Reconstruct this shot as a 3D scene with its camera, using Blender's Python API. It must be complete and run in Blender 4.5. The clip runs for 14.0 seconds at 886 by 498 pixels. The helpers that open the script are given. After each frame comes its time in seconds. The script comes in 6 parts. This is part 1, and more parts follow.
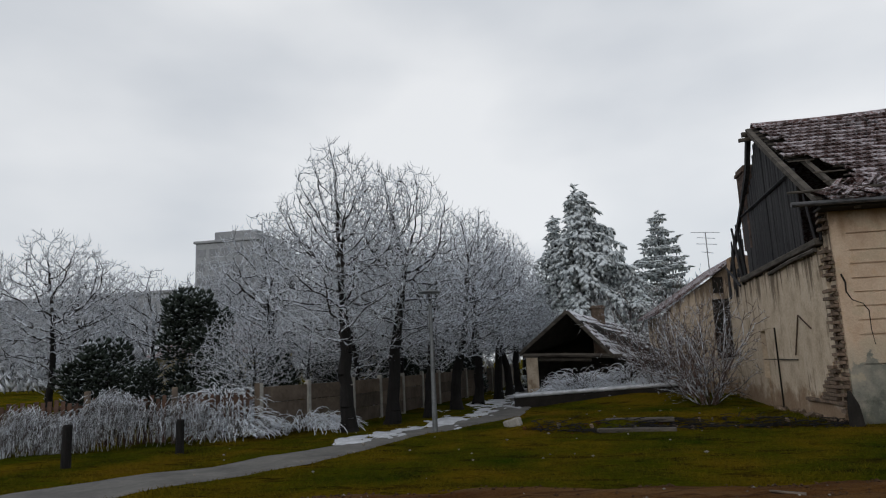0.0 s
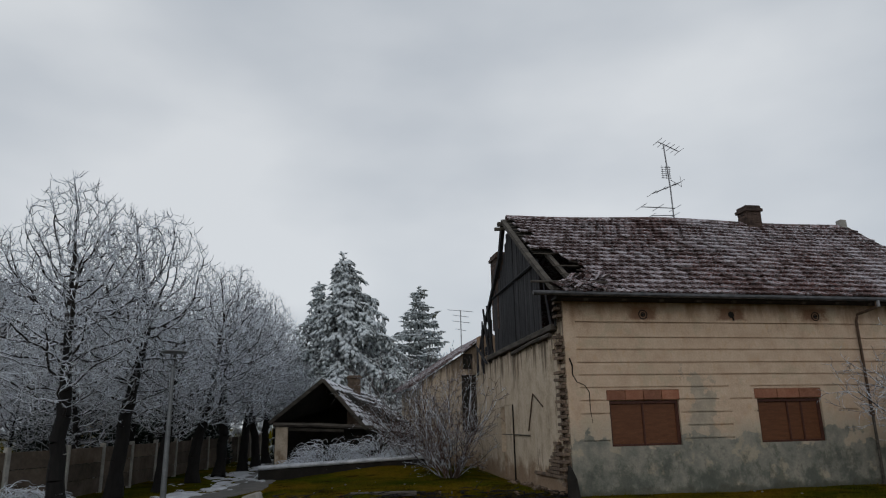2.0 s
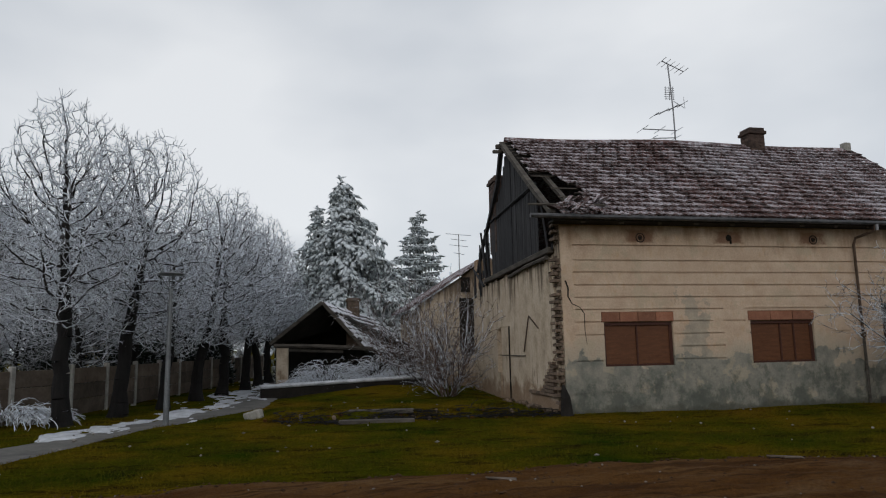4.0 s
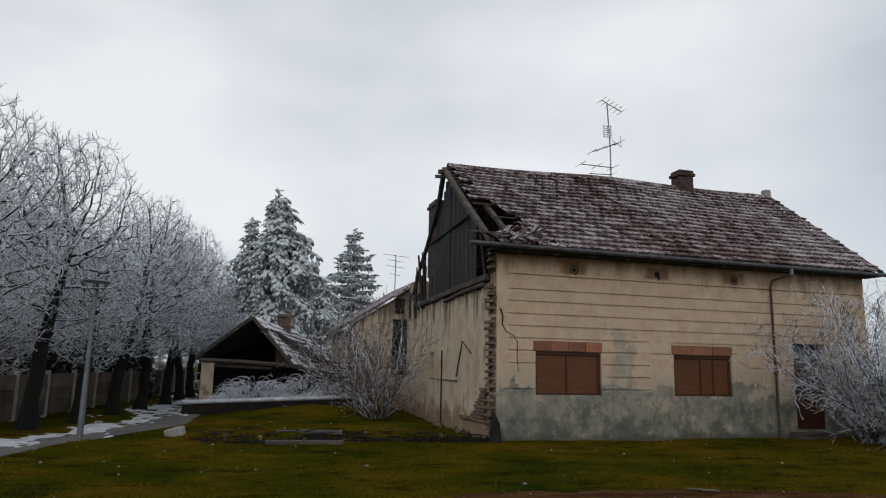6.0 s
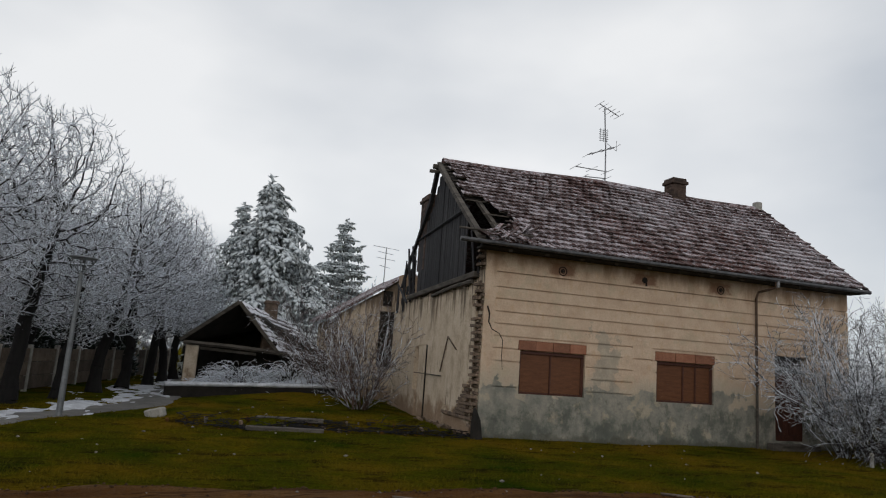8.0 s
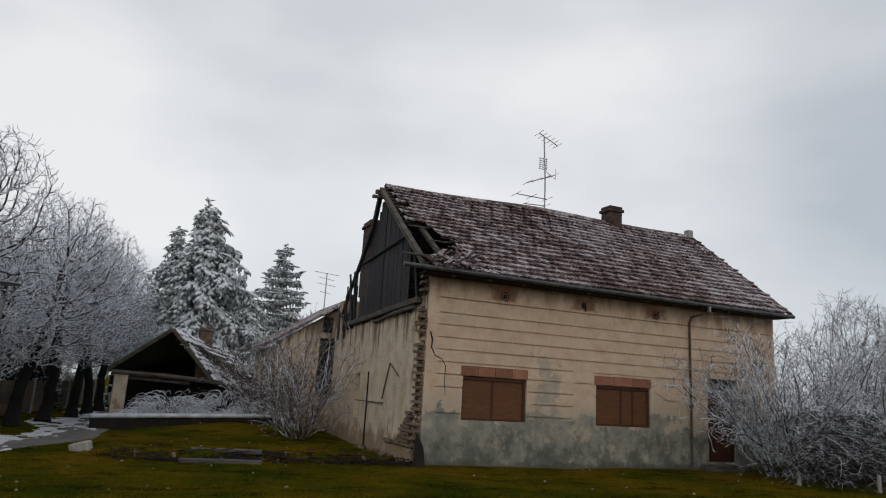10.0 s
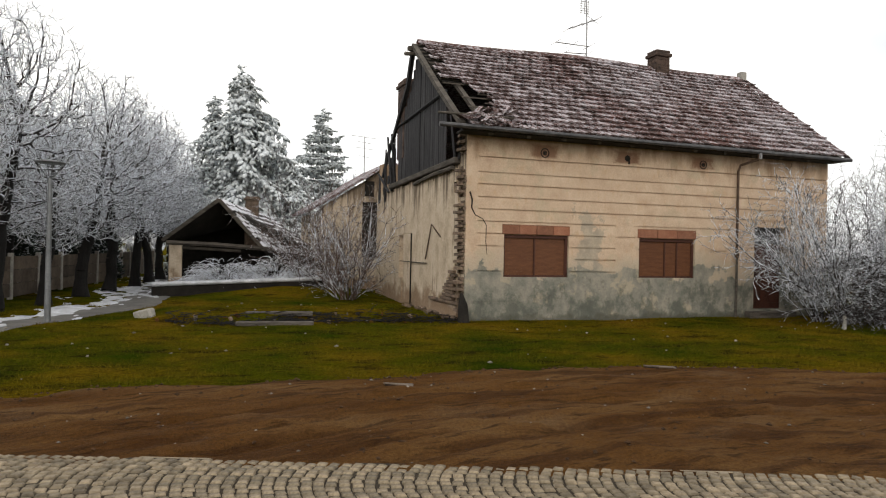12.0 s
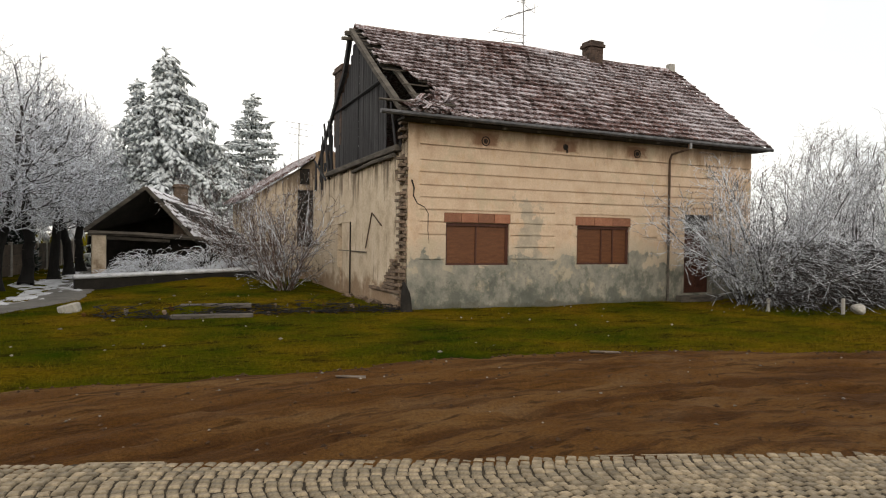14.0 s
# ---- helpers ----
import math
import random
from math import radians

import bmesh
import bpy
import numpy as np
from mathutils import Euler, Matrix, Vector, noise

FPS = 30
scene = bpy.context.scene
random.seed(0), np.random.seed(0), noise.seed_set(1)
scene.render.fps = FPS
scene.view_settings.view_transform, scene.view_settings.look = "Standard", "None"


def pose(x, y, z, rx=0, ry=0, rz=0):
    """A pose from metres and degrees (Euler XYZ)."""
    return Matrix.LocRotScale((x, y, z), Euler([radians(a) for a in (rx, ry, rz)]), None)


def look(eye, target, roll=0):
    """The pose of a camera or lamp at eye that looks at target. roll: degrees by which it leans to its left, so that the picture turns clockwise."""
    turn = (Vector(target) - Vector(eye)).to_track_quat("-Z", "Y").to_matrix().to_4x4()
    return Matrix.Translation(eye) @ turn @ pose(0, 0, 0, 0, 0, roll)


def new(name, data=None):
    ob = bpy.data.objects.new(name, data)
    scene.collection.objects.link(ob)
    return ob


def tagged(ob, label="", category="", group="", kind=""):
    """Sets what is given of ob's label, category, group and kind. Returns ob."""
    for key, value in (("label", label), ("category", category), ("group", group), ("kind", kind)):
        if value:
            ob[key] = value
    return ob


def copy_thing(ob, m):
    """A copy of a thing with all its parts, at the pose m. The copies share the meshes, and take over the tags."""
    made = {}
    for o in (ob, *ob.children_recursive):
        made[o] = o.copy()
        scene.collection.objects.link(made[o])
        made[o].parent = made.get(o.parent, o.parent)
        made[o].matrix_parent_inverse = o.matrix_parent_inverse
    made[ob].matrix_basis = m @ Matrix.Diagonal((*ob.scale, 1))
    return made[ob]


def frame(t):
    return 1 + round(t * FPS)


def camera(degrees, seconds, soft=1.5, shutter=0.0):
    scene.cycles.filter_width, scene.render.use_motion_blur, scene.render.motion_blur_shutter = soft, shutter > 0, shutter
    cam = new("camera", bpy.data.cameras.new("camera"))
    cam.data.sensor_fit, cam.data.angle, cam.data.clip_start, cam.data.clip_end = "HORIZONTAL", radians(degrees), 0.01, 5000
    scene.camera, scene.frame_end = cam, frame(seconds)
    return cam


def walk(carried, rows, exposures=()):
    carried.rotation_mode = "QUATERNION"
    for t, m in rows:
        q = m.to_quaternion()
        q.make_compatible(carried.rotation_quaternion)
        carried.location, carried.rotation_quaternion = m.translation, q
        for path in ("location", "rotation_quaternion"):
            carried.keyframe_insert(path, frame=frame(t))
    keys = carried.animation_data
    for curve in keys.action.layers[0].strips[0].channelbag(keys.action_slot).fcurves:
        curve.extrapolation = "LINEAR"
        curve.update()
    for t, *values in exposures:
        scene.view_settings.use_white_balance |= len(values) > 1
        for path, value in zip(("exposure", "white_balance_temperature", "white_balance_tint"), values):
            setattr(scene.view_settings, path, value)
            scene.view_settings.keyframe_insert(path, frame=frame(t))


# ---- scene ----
cam = camera(66.6, 14.0, 1.15)
PATH = [
    (0, (-5.533, -14.124, 1.499), (-5.829, -12.174, 1.83), -2.6),
    (0.5, (-5.561, -14.228, 1.506), (-5.188, -12.283, 1.788), -1.5),
    (1, (-5.436, -14.085, 1.481), (-5.15, -12.127, 1.774), -2.6),
    (1.5, (-5.411, -14.054, 1.51), (-4.937, -12.164, 1.961), -5.9),
    (2, (-5.434, -13.999, 1.526), (-5.051, -12.1, 2.027), -1.2),
    (2.5, (-5.446, -13.967, 1.553), (-5.163, -12.057, 2.076), 0.4),
    (3, (-5.437, -13.958, 1.539), (-5.122, -12.04, 2.009), 2.7),
    (3.5, (-5.455, -13.966, 1.484), (-5.259, -12.008, 1.84), 0.7),
    (4, (-5.329, -13.895, 1.482), (-4.943, -11.953, 1.767), -1.1),
    (4.2, (-5.319, -13.907, 1.488), (-4.802, -11.986, 1.695), -1.9),
    (6.3, (-5.458, -13.946, 1.547), (-4.879, -12.064, 1.899), 1.5),
    (6.5, (-5.45, -13.941, 1.545), (-4.855, -12.062, 1.885), 1.8),
    (7, (-5.453, -13.965, 1.531), (-4.849, -12.09, 1.875), 4.4),
    (7.5, (-5.416, -13.901, 1.546), (-4.817, -12.011, 1.808), 3.3),
    (8, (-5.433, -13.964, 1.542), (-4.835, -12.084, 1.872), 4.1),
    (8.2, (-5.429, -13.993, 1.552), (-4.754, -12.143, 1.899), 5.6),
    (10.3, (-5.509, -13.921, 1.515), (-4.745, -12.121, 1.936), 3.4),
    (10.5, (-5.47, -13.915, 1.512), (-4.694, -12.115, 1.907), 3.5),
    (11, (-5.419, -13.874, 1.529), (-4.651, -12.057, 1.856), 1.1),
    (11.5, (-5.4, -13.853, 1.527), (-4.736, -11.979, 1.744), 0.2),
    (12, (-5.356, -13.816, 1.578), (-4.688, -11.931, 1.577), 1.2),
    (12.5, (-5.365, -13.826, 1.608), (-4.561, -11.994, 1.597), -0.5),
    (13, (-5.378, -13.794, 1.595), (-4.477, -12.009, 1.567), -0.6),
    (13.5, (-5.407, -13.762, 1.595), (-4.514, -11.972, 1.579), 0.6),
    (14, (-5.546, -13.64, 1.593), (-4.689, -11.833, 1.559), 0.8),
]
EXPOSURES = [(0.0, -0.56, 6500, 10), (0.5, -0.42, 6500, 10), (1.1, -0.38, 6500, 10), (1.5, -0.50, 6450, 10), (2.0, -0.82, 6350, 9), (3.3, -0.84, 6350, 9), (3.6, -0.74, 6400, 9), (4.2, -0.58, 6450, 10), (6.3, -0.52, 6500, 10), (8.2, -0.50, 6600, 10), (10.3, -0.54, 6600, 10), (10.6, -0.50, 6600, 10), (11.0, -0.18, 6700, 10), (11.5, -0.05, 6700, 10), (12.0, 0.34, 7200, 11), (14.0, 0.44, 7500, 11)]
walk(cam, [(t, look(eye, target, roll)) for t, eye, target, roll in PATH], EXPOSURES)

# ---- light: an overcast winter sky with one soft sun ----
world = bpy.data.worlds.new("overcast_sky")
scene.world = world
world.use_nodes = True
wn, wl = world.node_tree.nodes, world.node_tree.links
wn.clear()
w_out, w_bg = wn.new("ShaderNodeOutputWorld"), wn.new("ShaderNodeBackground")
w_sky, w_add = wn.new("ShaderNodeTexSky"), wn.new("ShaderNodeMixRGB")
w_sky.sky_type, w_sky.sun_disc = "NISHITA", False
w_sky.sun_elevation, w_sky.sun_rotation = radians(27), radians(210)
w_co, w_map = wn.new("ShaderNodeTexCoord"), wn.new("ShaderNodeMapping")
w_map.inputs["Scale"].default_value = (1.0, 1.0, 2.2)
w_n1, w_ramp = wn.new("ShaderNodeTexNoise"), wn.new("ShaderNodeValToRGB")
w_n1.inputs["Scale"].default_value, w_n1.inputs["Detail"].default_value, w_n1.inputs["Roughness"].default_value = 1.7, 5.0, 0.42
w_ramp.color_ramp.elements[0].position, w_ramp.color_ramp.elements[0].color = 0.34, (0.50, 0.545, 0.605, 1)
w_ramp.color_ramp.elements[1].position, w_ramp.color_ramp.elements[1].color = 0.68, (0.90, 0.915, 0.93, 1)
w_hsv = wn.new("ShaderNodeMixRGB")
w_hsv.blend_type, w_hsv.inputs[0].default_value = "MULTIPLY", 1.0
w_hsv.inputs[2].default_value = (0.1, 0.1, 0.1, 1)
w_add.blend_type, w_add.inputs[0].default_value = "MIX", 0.9
wl.new(w_co.outputs["Generated"], w_map.inputs["Vector"])
wl.new(w_map.outputs[0], w_n1.inputs["Vector"])
wl.new(w_n1.outputs["Fac"], w_ramp.inputs[0])
wl.new(w_sky.outputs[0], w_hsv.inputs[1])
wl.new(w_hsv.outputs[0], w_add.inputs[1])
wl.new(w_ramp.outputs[0], w_add.inputs[2])
wl.new(w_add.outputs[0], w_bg.inputs["Color"])
w_bg.inputs["Strength"].default_value = 1.42
wl.new(w_bg.outputs[0], w_out.inputs["Surface"])
sun = new("sun", bpy.data.lights.new("sun", "SUN"))
sun.data.energy, sun.data.angle, sun.data.color = 0.5, radians(25), (1.0, 0.96, 0.9)
sun.matrix_world = look((-12, -24, 15), (2, 2, 1))

# ---- materials ----
def ramp_node(nt, stops):
    r = nt.nodes.new("ShaderNodeValToRGB")
    while len(r.color_ramp.elements) < len(stops):
        r.color_ramp.elements.new(0.5)
    for e, (p, c) in zip(r.color_ramp.elements, stops):
        e.position, e.color = p, (*c, 1) if len(c) == 3 else c
    return r


class Mat:
    """A node material: noise-driven colour, masks laid over it, bump and roughness."""

    def __init__(self, name, rough=0.85, metal=0.0, spec=0.3):
        self.m = bpy.data.materials.new(name)
        self.m.use_nodes = True
        self.nt = self.m.node_tree
        self.b = self.nt.nodes["Principled BSDF"]
        self.b.inputs["Roughness"].default_value = rough
        self.b.inputs["Metallic"].default_value = metal
        self.b.inputs["Specular IOR Level"].default_value = spec
        self.co = self.nt.nodes.new("ShaderNodeTexCoord").outputs["Object"]
        self.col = None

    def link(self, a, b):
        self.nt.links.new(a, b)

    def noise(self, scale, detail=4.0, rough=0.55, stretch=(1, 1, 1), shift=(0, 0, 0)):
        mp, n = self.nt.nodes.new("ShaderNodeMapping"), self.nt.nodes.new("ShaderNodeTexNoise")
        mp.inputs["Scale"].default_value, mp.inputs["Location"].default_value = stretch, shift
        n.inputs["Scale"].default_value, n.inputs["Detail"].default_value, n.inputs["Roughness"].default_value = scale, detail, rough
        self.link(self.co, mp.inputs[0])
        self.link(mp.outputs[0], n.inputs["Vector"])
        return n.outputs["Fac"]

    def ramp(self, fac, *stops):
        r = ramp_node(self.nt, stops)
        self.link(fac, r.inputs[0])
        return r.outputs[0]

    def calc(self, op, a, b=0.0, clamp=False):
        n = self.nt.nodes.new("ShaderNodeMath")
        n.operation, n.use_clamp = op, clamp
        for i, v in enumerate((a, b)):
            if isinstance(v, (int, float)):
                n.inputs[i].default_value = v
            else:
                self.link(v, n.inputs[i])
        return n.outputs[0]

    def axis(self, i):
        s = self.nt.nodes.new("ShaderNodeSeparateXYZ")
        self.link(self.co, s.inputs[0])
        return s.outputs[i]

    def up(self):
        g, s = self.nt.nodes.new("ShaderNodeNewGeometry"), self.nt.nodes.new("ShaderNodeSeparateXYZ")
        self.link(g.outputs["Normal"], s.inputs[0])
        return s.outputs[2]

    def island(self):
        return self.nt.nodes.new("ShaderNodeNewGeometry").outputs["Random Per Island"]

    def chance(self):
        return self.nt.nodes.new("ShaderNodeObjectInfo").outputs["Random"]

    def smooth(self, v, lo, hi):
        n = self.nt.nodes.new("ShaderNodeMapRange")
        n.interpolation_type = "SMOOTHSTEP"
        n.inputs[1].default_value, n.inputs[2].default_value = lo, hi
        self.link(v, n.inputs[0])
        return n.outputs[0]

    def over(self, fac, colour, base=None, mode="MIX"):
        n = self.nt.nodes.new("ShaderNodeMixRGB")
        n.blend_type = mode
        for i, v in ((0, fac), (1, base or self.col), (2, colour)):
            if isinstance(v, (int, float)):
                n.inputs[i].default_value = v
            elif isinstance(v, tuple):
                n.inputs[i].default_value = (*v, 1)
            else:
                self.link(v, n.inputs[i])
        self.col = n.outputs[0]
        return self.col

    def done(self, bump=None, strength=0.4, dist=0.02):
        self.link(self.col, self.b.inputs["Base Color"])
        if bump is not None:
            n = self.nt.nodes.new("ShaderNodeBump")
            n.inputs["Strength"].default_value, n.inputs["Distance"].default_value = strength, dist
            self.link(bump, n.inputs["Height"])
            self.link(n.outputs[0], self.b.inputs["Normal"])
        return self.m


def simple(name, dark, light, scale=8.0, rough=0.85, metal=0.0, stretch=(1, 1, 1), bump=0.4, spec=0.3, pick=None):
    """Two-tone noise with fine grain; pick 'island' or 'chance' varies piece by piece."""
    m = Mat(name, rough, metal, spec)
    n = m.noise(scale, 6, 0.6, stretch)
    m.col = m.ramp(n, (0.3, dark), (0.7, light))
    fine = m.noise(scale * 7, 3, 0.6, stretch)
    m.over(0.5, m.ramp(fine, (0.3, (0.62, 0.62, 0.62)), (0.7, (1.2, 1.2, 1.2))), mode="MULTIPLY")
    if pick:
        v = m.island() if pick == "island" else m.chance()
        m.over(0.8, m.ramp(v, (0.0, (0.6, 0.6, 0.6)), (1.0, (1.35, 1.3, 1.25))), mode="MULTIPLY")
    return m.done(fine, bump, 0.01)


def frosted(name, bark_dark, bark_light, lo, hi, frost=(0.72, 0.76, 0.82), scale=6.0):
    """Bark or leaf under hoar frost, which lies in uneven patches and mostly on top."""
    m = Mat(name, 0.8)
    m.col = m.ramp(m.noise(scale, 5), (0.3, bark_dark), (0.7, bark_light))
    f = m.calc("ADD", m.calc("MULTIPLY", m.up(), 0.28), m.calc("ADD", m.noise(scale * 0.9, 4, 0.6, shift=(3, 1, 2)), m.calc("MULTIPLY", m.island(), 0.5)))
    m.over(m.smooth(f, lo, hi), frost)
    return m.done(m.noise(scale * 5, 3), 0.5, 0.01)


def plaster_facade():
    m = Mat("old_cream_plaster", 0.9, 0, 0.2)
    big, mid, fine = m.noise(0.7, 5), m.noise(2.6, 6, 0.62), m.noise(24, 5, 0.6)
    m.col = m.ramp(mid, (0.28, (0.47, 0.335, 0.235)), (0.52, (0.56, 0.42, 0.305)), (0.78, (0.64, 0.51, 0.385)))
    m.over(m.calc("MULTIPLY", m.smooth(m.noise(5.5, 5, 0.6, (1, 1, 0.5), (9, 2, 4)), 0.52, 0.72), 0.5), (0.50, 0.33, 0.19))
    x, z = m.axis(0), m.axis(2)
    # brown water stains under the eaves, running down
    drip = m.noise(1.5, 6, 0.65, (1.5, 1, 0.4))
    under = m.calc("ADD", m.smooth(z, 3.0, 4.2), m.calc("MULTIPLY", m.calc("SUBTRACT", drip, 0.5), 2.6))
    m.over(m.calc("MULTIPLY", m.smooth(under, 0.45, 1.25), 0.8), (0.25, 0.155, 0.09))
    # rust-brown bare render round the three vents
    for cx in (1.97, 4.2, 6.43):
        dx = m.calc("ABSOLUTE", m.calc("SUBTRACT", x, cx))
        dz = m.calc("MULTIPLY", m.calc("ABSOLUTE", m.calc("SUBTRACT", z, 3.86)), 2.4)
        d = m.calc("ADD", m.calc("MAXIMUM", dx, dz), m.calc("MULTIPLY", m.noise(6, 5), 0.35))
        m.over(m.calc("SUBTRACT", 0.85, m.smooth(d, 0.40, 0.66), True), (0.20, 0.105, 0.062))
    # thin grey weathering that fades upward, then solid cement render
    lift = m.calc("ADD", m.calc("MULTIPLY", m.calc("SUBTRACT", big, 0.5), -2.4), m.calc("MULTIPLY", m.calc("SUBTRACT", mid, 0.5), -0.9))
    edge = m.calc("ADD", z, lift)
    m.over(m.calc("SUBTRACT", 0.62, m.calc("MULTIPLY", m.smooth(edge, 1.05, 1.75), 0.62), True), (0.36, 0.325, 0.255))
    grey = m.ramp(m.noise(1.9, 7, 0.68, shift=(5, 0, 2)), (0.28, (0.095, 0.098, 0.082)), (0.42, (0.18, 0.178, 0.150)), (0.56, (0.27, 0.252, 0.208)), (0.74, (0.38, 0.338, 0.265)))
    m.over(m.calc("SUBTRACT", 1.0, m.smooth(edge, 1.06, 1.14)), grey)
    # old cream left in blotches low down
    blot = m.calc("ADD", m.noise(2.2, 5, 0.6, shift=(8, 3, 5)), m.calc("MULTIPLY", m.smooth(z, 0.1, 0.9), 0.05))
    m.over(m.calc("MULTIPLY", m.smooth(blot, 0.60, 0.68), 0.5), (0.45, 0.37, 0.26))
    px = m.calc("MULTIPLY", m.calc("ABSOLUTE", m.calc("SUBTRACT", x, 3.2)), 1.25)
    pz = m.calc("MULTIPLY", m.calc("ABSOLUTE", m.calc("SUBTRACT", z, 1.75)), 0.62)
    pd = m.calc("ADD", m.calc("MAXIMUM", px, pz), m.calc("MULTIPLY", m.calc("SUBTRACT", m.noise(3.6, 6, 0.6, shift=(1, 1, 9)), 0.5), 1.5))
    m.over(m.calc("SUBTRACT", 0.75, m.smooth(pd, 0.30, 0.46), True), m.ramp(m.noise(4, 5), (0.35, (0.27, 0.25, 0.205)), (0.65, (0.42, 0.36, 0.275))))
    # damp green-black stains near the ground
    damp = m.calc("ADD", m.noise(1.5, 7, 0.72, (1, 1, 0.8), (1, 4, 7)), m.calc("MULTIPLY", m.smooth(z, 0.0, 1.4), -0.20))
    m.over(m.calc("MULTIPLY", m.smooth(damp, 0.40, 0.54), 0.75), (0.085, 0.092, 0.075))
    wet = m.calc("ADD", z, m.calc("MULTIPLY", m.noise(4, 5), 0.5))
    m.over(m.calc("SUBTRACT", 0.7, m.smooth(wet, 0.25, 0.45), True), (0.075, 0.075, 0.055))
    m.over(0.4, m.ramp(fine, (0.3, (0.74, 0.74, 0.74)), (0.7, (1.16, 1.16, 1.16))), mode="MULTIPLY")
    return m.done(m.calc("ADD", m.noise(7, 6, 0.65), m.calc("MULTIPLY", fine, 0.5)), 0.7, 0.02)


def plaster_gable():
    m = Mat("peeling_gable_plaster", 0.92, 0, 0.2)
    mid, fine = m.noise(2.2, 6, 0.62), m.noise(20, 5)
    m.col = m.ramp(mid, (0.3, (0.40, 0.315, 0.225)), (0.5, (0.54, 0.44, 0.33)), (0.75, (0.64, 0.545, 0.43)))
    drip = m.noise(2.6, 5, 0.65, (1, 2.2, 0.28))
    m.over(m.calc("MULTIPLY", m.smooth(drip, 0.58, 0.68), 0.75), (0.14, 0.10, 0.07))
    z = m.axis(2)
    runs = m.calc("ADD", m.calc("MULTIPLY", m.noise(3.4, 5, 0.65, (1, 1.6, 0.12), (4, 4, 4)), 1.6), m.calc("MULTIPLY", z, 0.32))
    m.over(m.calc("MULTIPLY", m.smooth(runs, 1.72, 1.98), 0.8), (0.075, 0.052, 0.035))
    low = m.calc("ADD", z, m.calc("MULTIPLY", mid, 1.4))
    m.over(m.calc("SUBTRACT", 0.75, m.smooth(low, 0.95, 1.5), True), (0.22, 0.135, 0.08))
    m.over(0.6, m.ramp(fine, (0.3, (0.72, 0.72, 0.72)), (0.7, (1.15, 1.15, 1.15))), mode="MULTIPLY")
    return m.done(m.calc("ADD", mid, m.calc("MULTIPLY", fine, 0.4)), 0.6, 0.03)


def tile_clay(name, pick):
    m = Mat(name, 0.85)
    v = m.island() if pick == "island" else m.chance()
    m.col = m.ramp(v, (0.0, (0.060, 0.032, 0.028)), (0.5, (0.115, 0.054, 0.046)), (1.0, (0.19, 0.088, 0.074)))
    m.over(m.calc("MULTIPLY", m.smooth(m.noise(7, 5), 0.46, 0.66), 0.7), (0.034, 0.031, 0.031))
    # frost in small flecks, a little more of it in broad soft drifts
    big = m.calc("MULTIPLY", m.calc("SUBTRACT", m.noise(0.34, 3, 0.5), 0.5), 0.30)
    fleck = m.calc("ADD", m.noise(14, 4, 0.72, (1, 1.5, 1.5), (2, 5, 1)), m.calc("ADD", m.calc("MULTIPLY", v, 0.16), big))
    m.over(m.calc("MULTIPLY", m.smooth(fleck, 0.51, 0.70), 0.76), (0.56, 0.55, 0.59))
    return m.done(m.noise(40, 4), 0.6, 0.008)


def grass_ground():
    m = Mat("winter_grass_ground", 1.0, 0, 0.0)
    m.col = m.ramp(m.noise(0.38, 6, 0.62), (0.34, (0.022, 0.040, 0.003)), (0.47, (0.062, 0.062, 0.004)), (0.58, (0.115, 0.078, 0.006)), (0.72, (0.130, 0.070, 0.012)))
    m.over(m.calc("MULTIPLY", m.smooth(m.noise(1.6, 8, 0.75, (0.55, 1.3, 1)), 0.50, 0.62), 0.8), (0.020, 0.014, 0.005))
    m.over(m.calc("MULTIPLY", m.smooth(m.noise(7, 6, 0.7, (0.6, 1.5, 1), (2, 9, 4)), 0.56, 0.66), 0.7), (0.014, 0.011, 0.004))
    m.over(0.9, m.ramp(m.noise(22, 6, 0.75), (0.3, (0.35, 0.35, 0.35)), (0.7, (1.45, 1.45, 1.45))), mode="MULTIPLY")
    return m.done(m.noise(24, 6, 0.75), 1.0, 0.06)


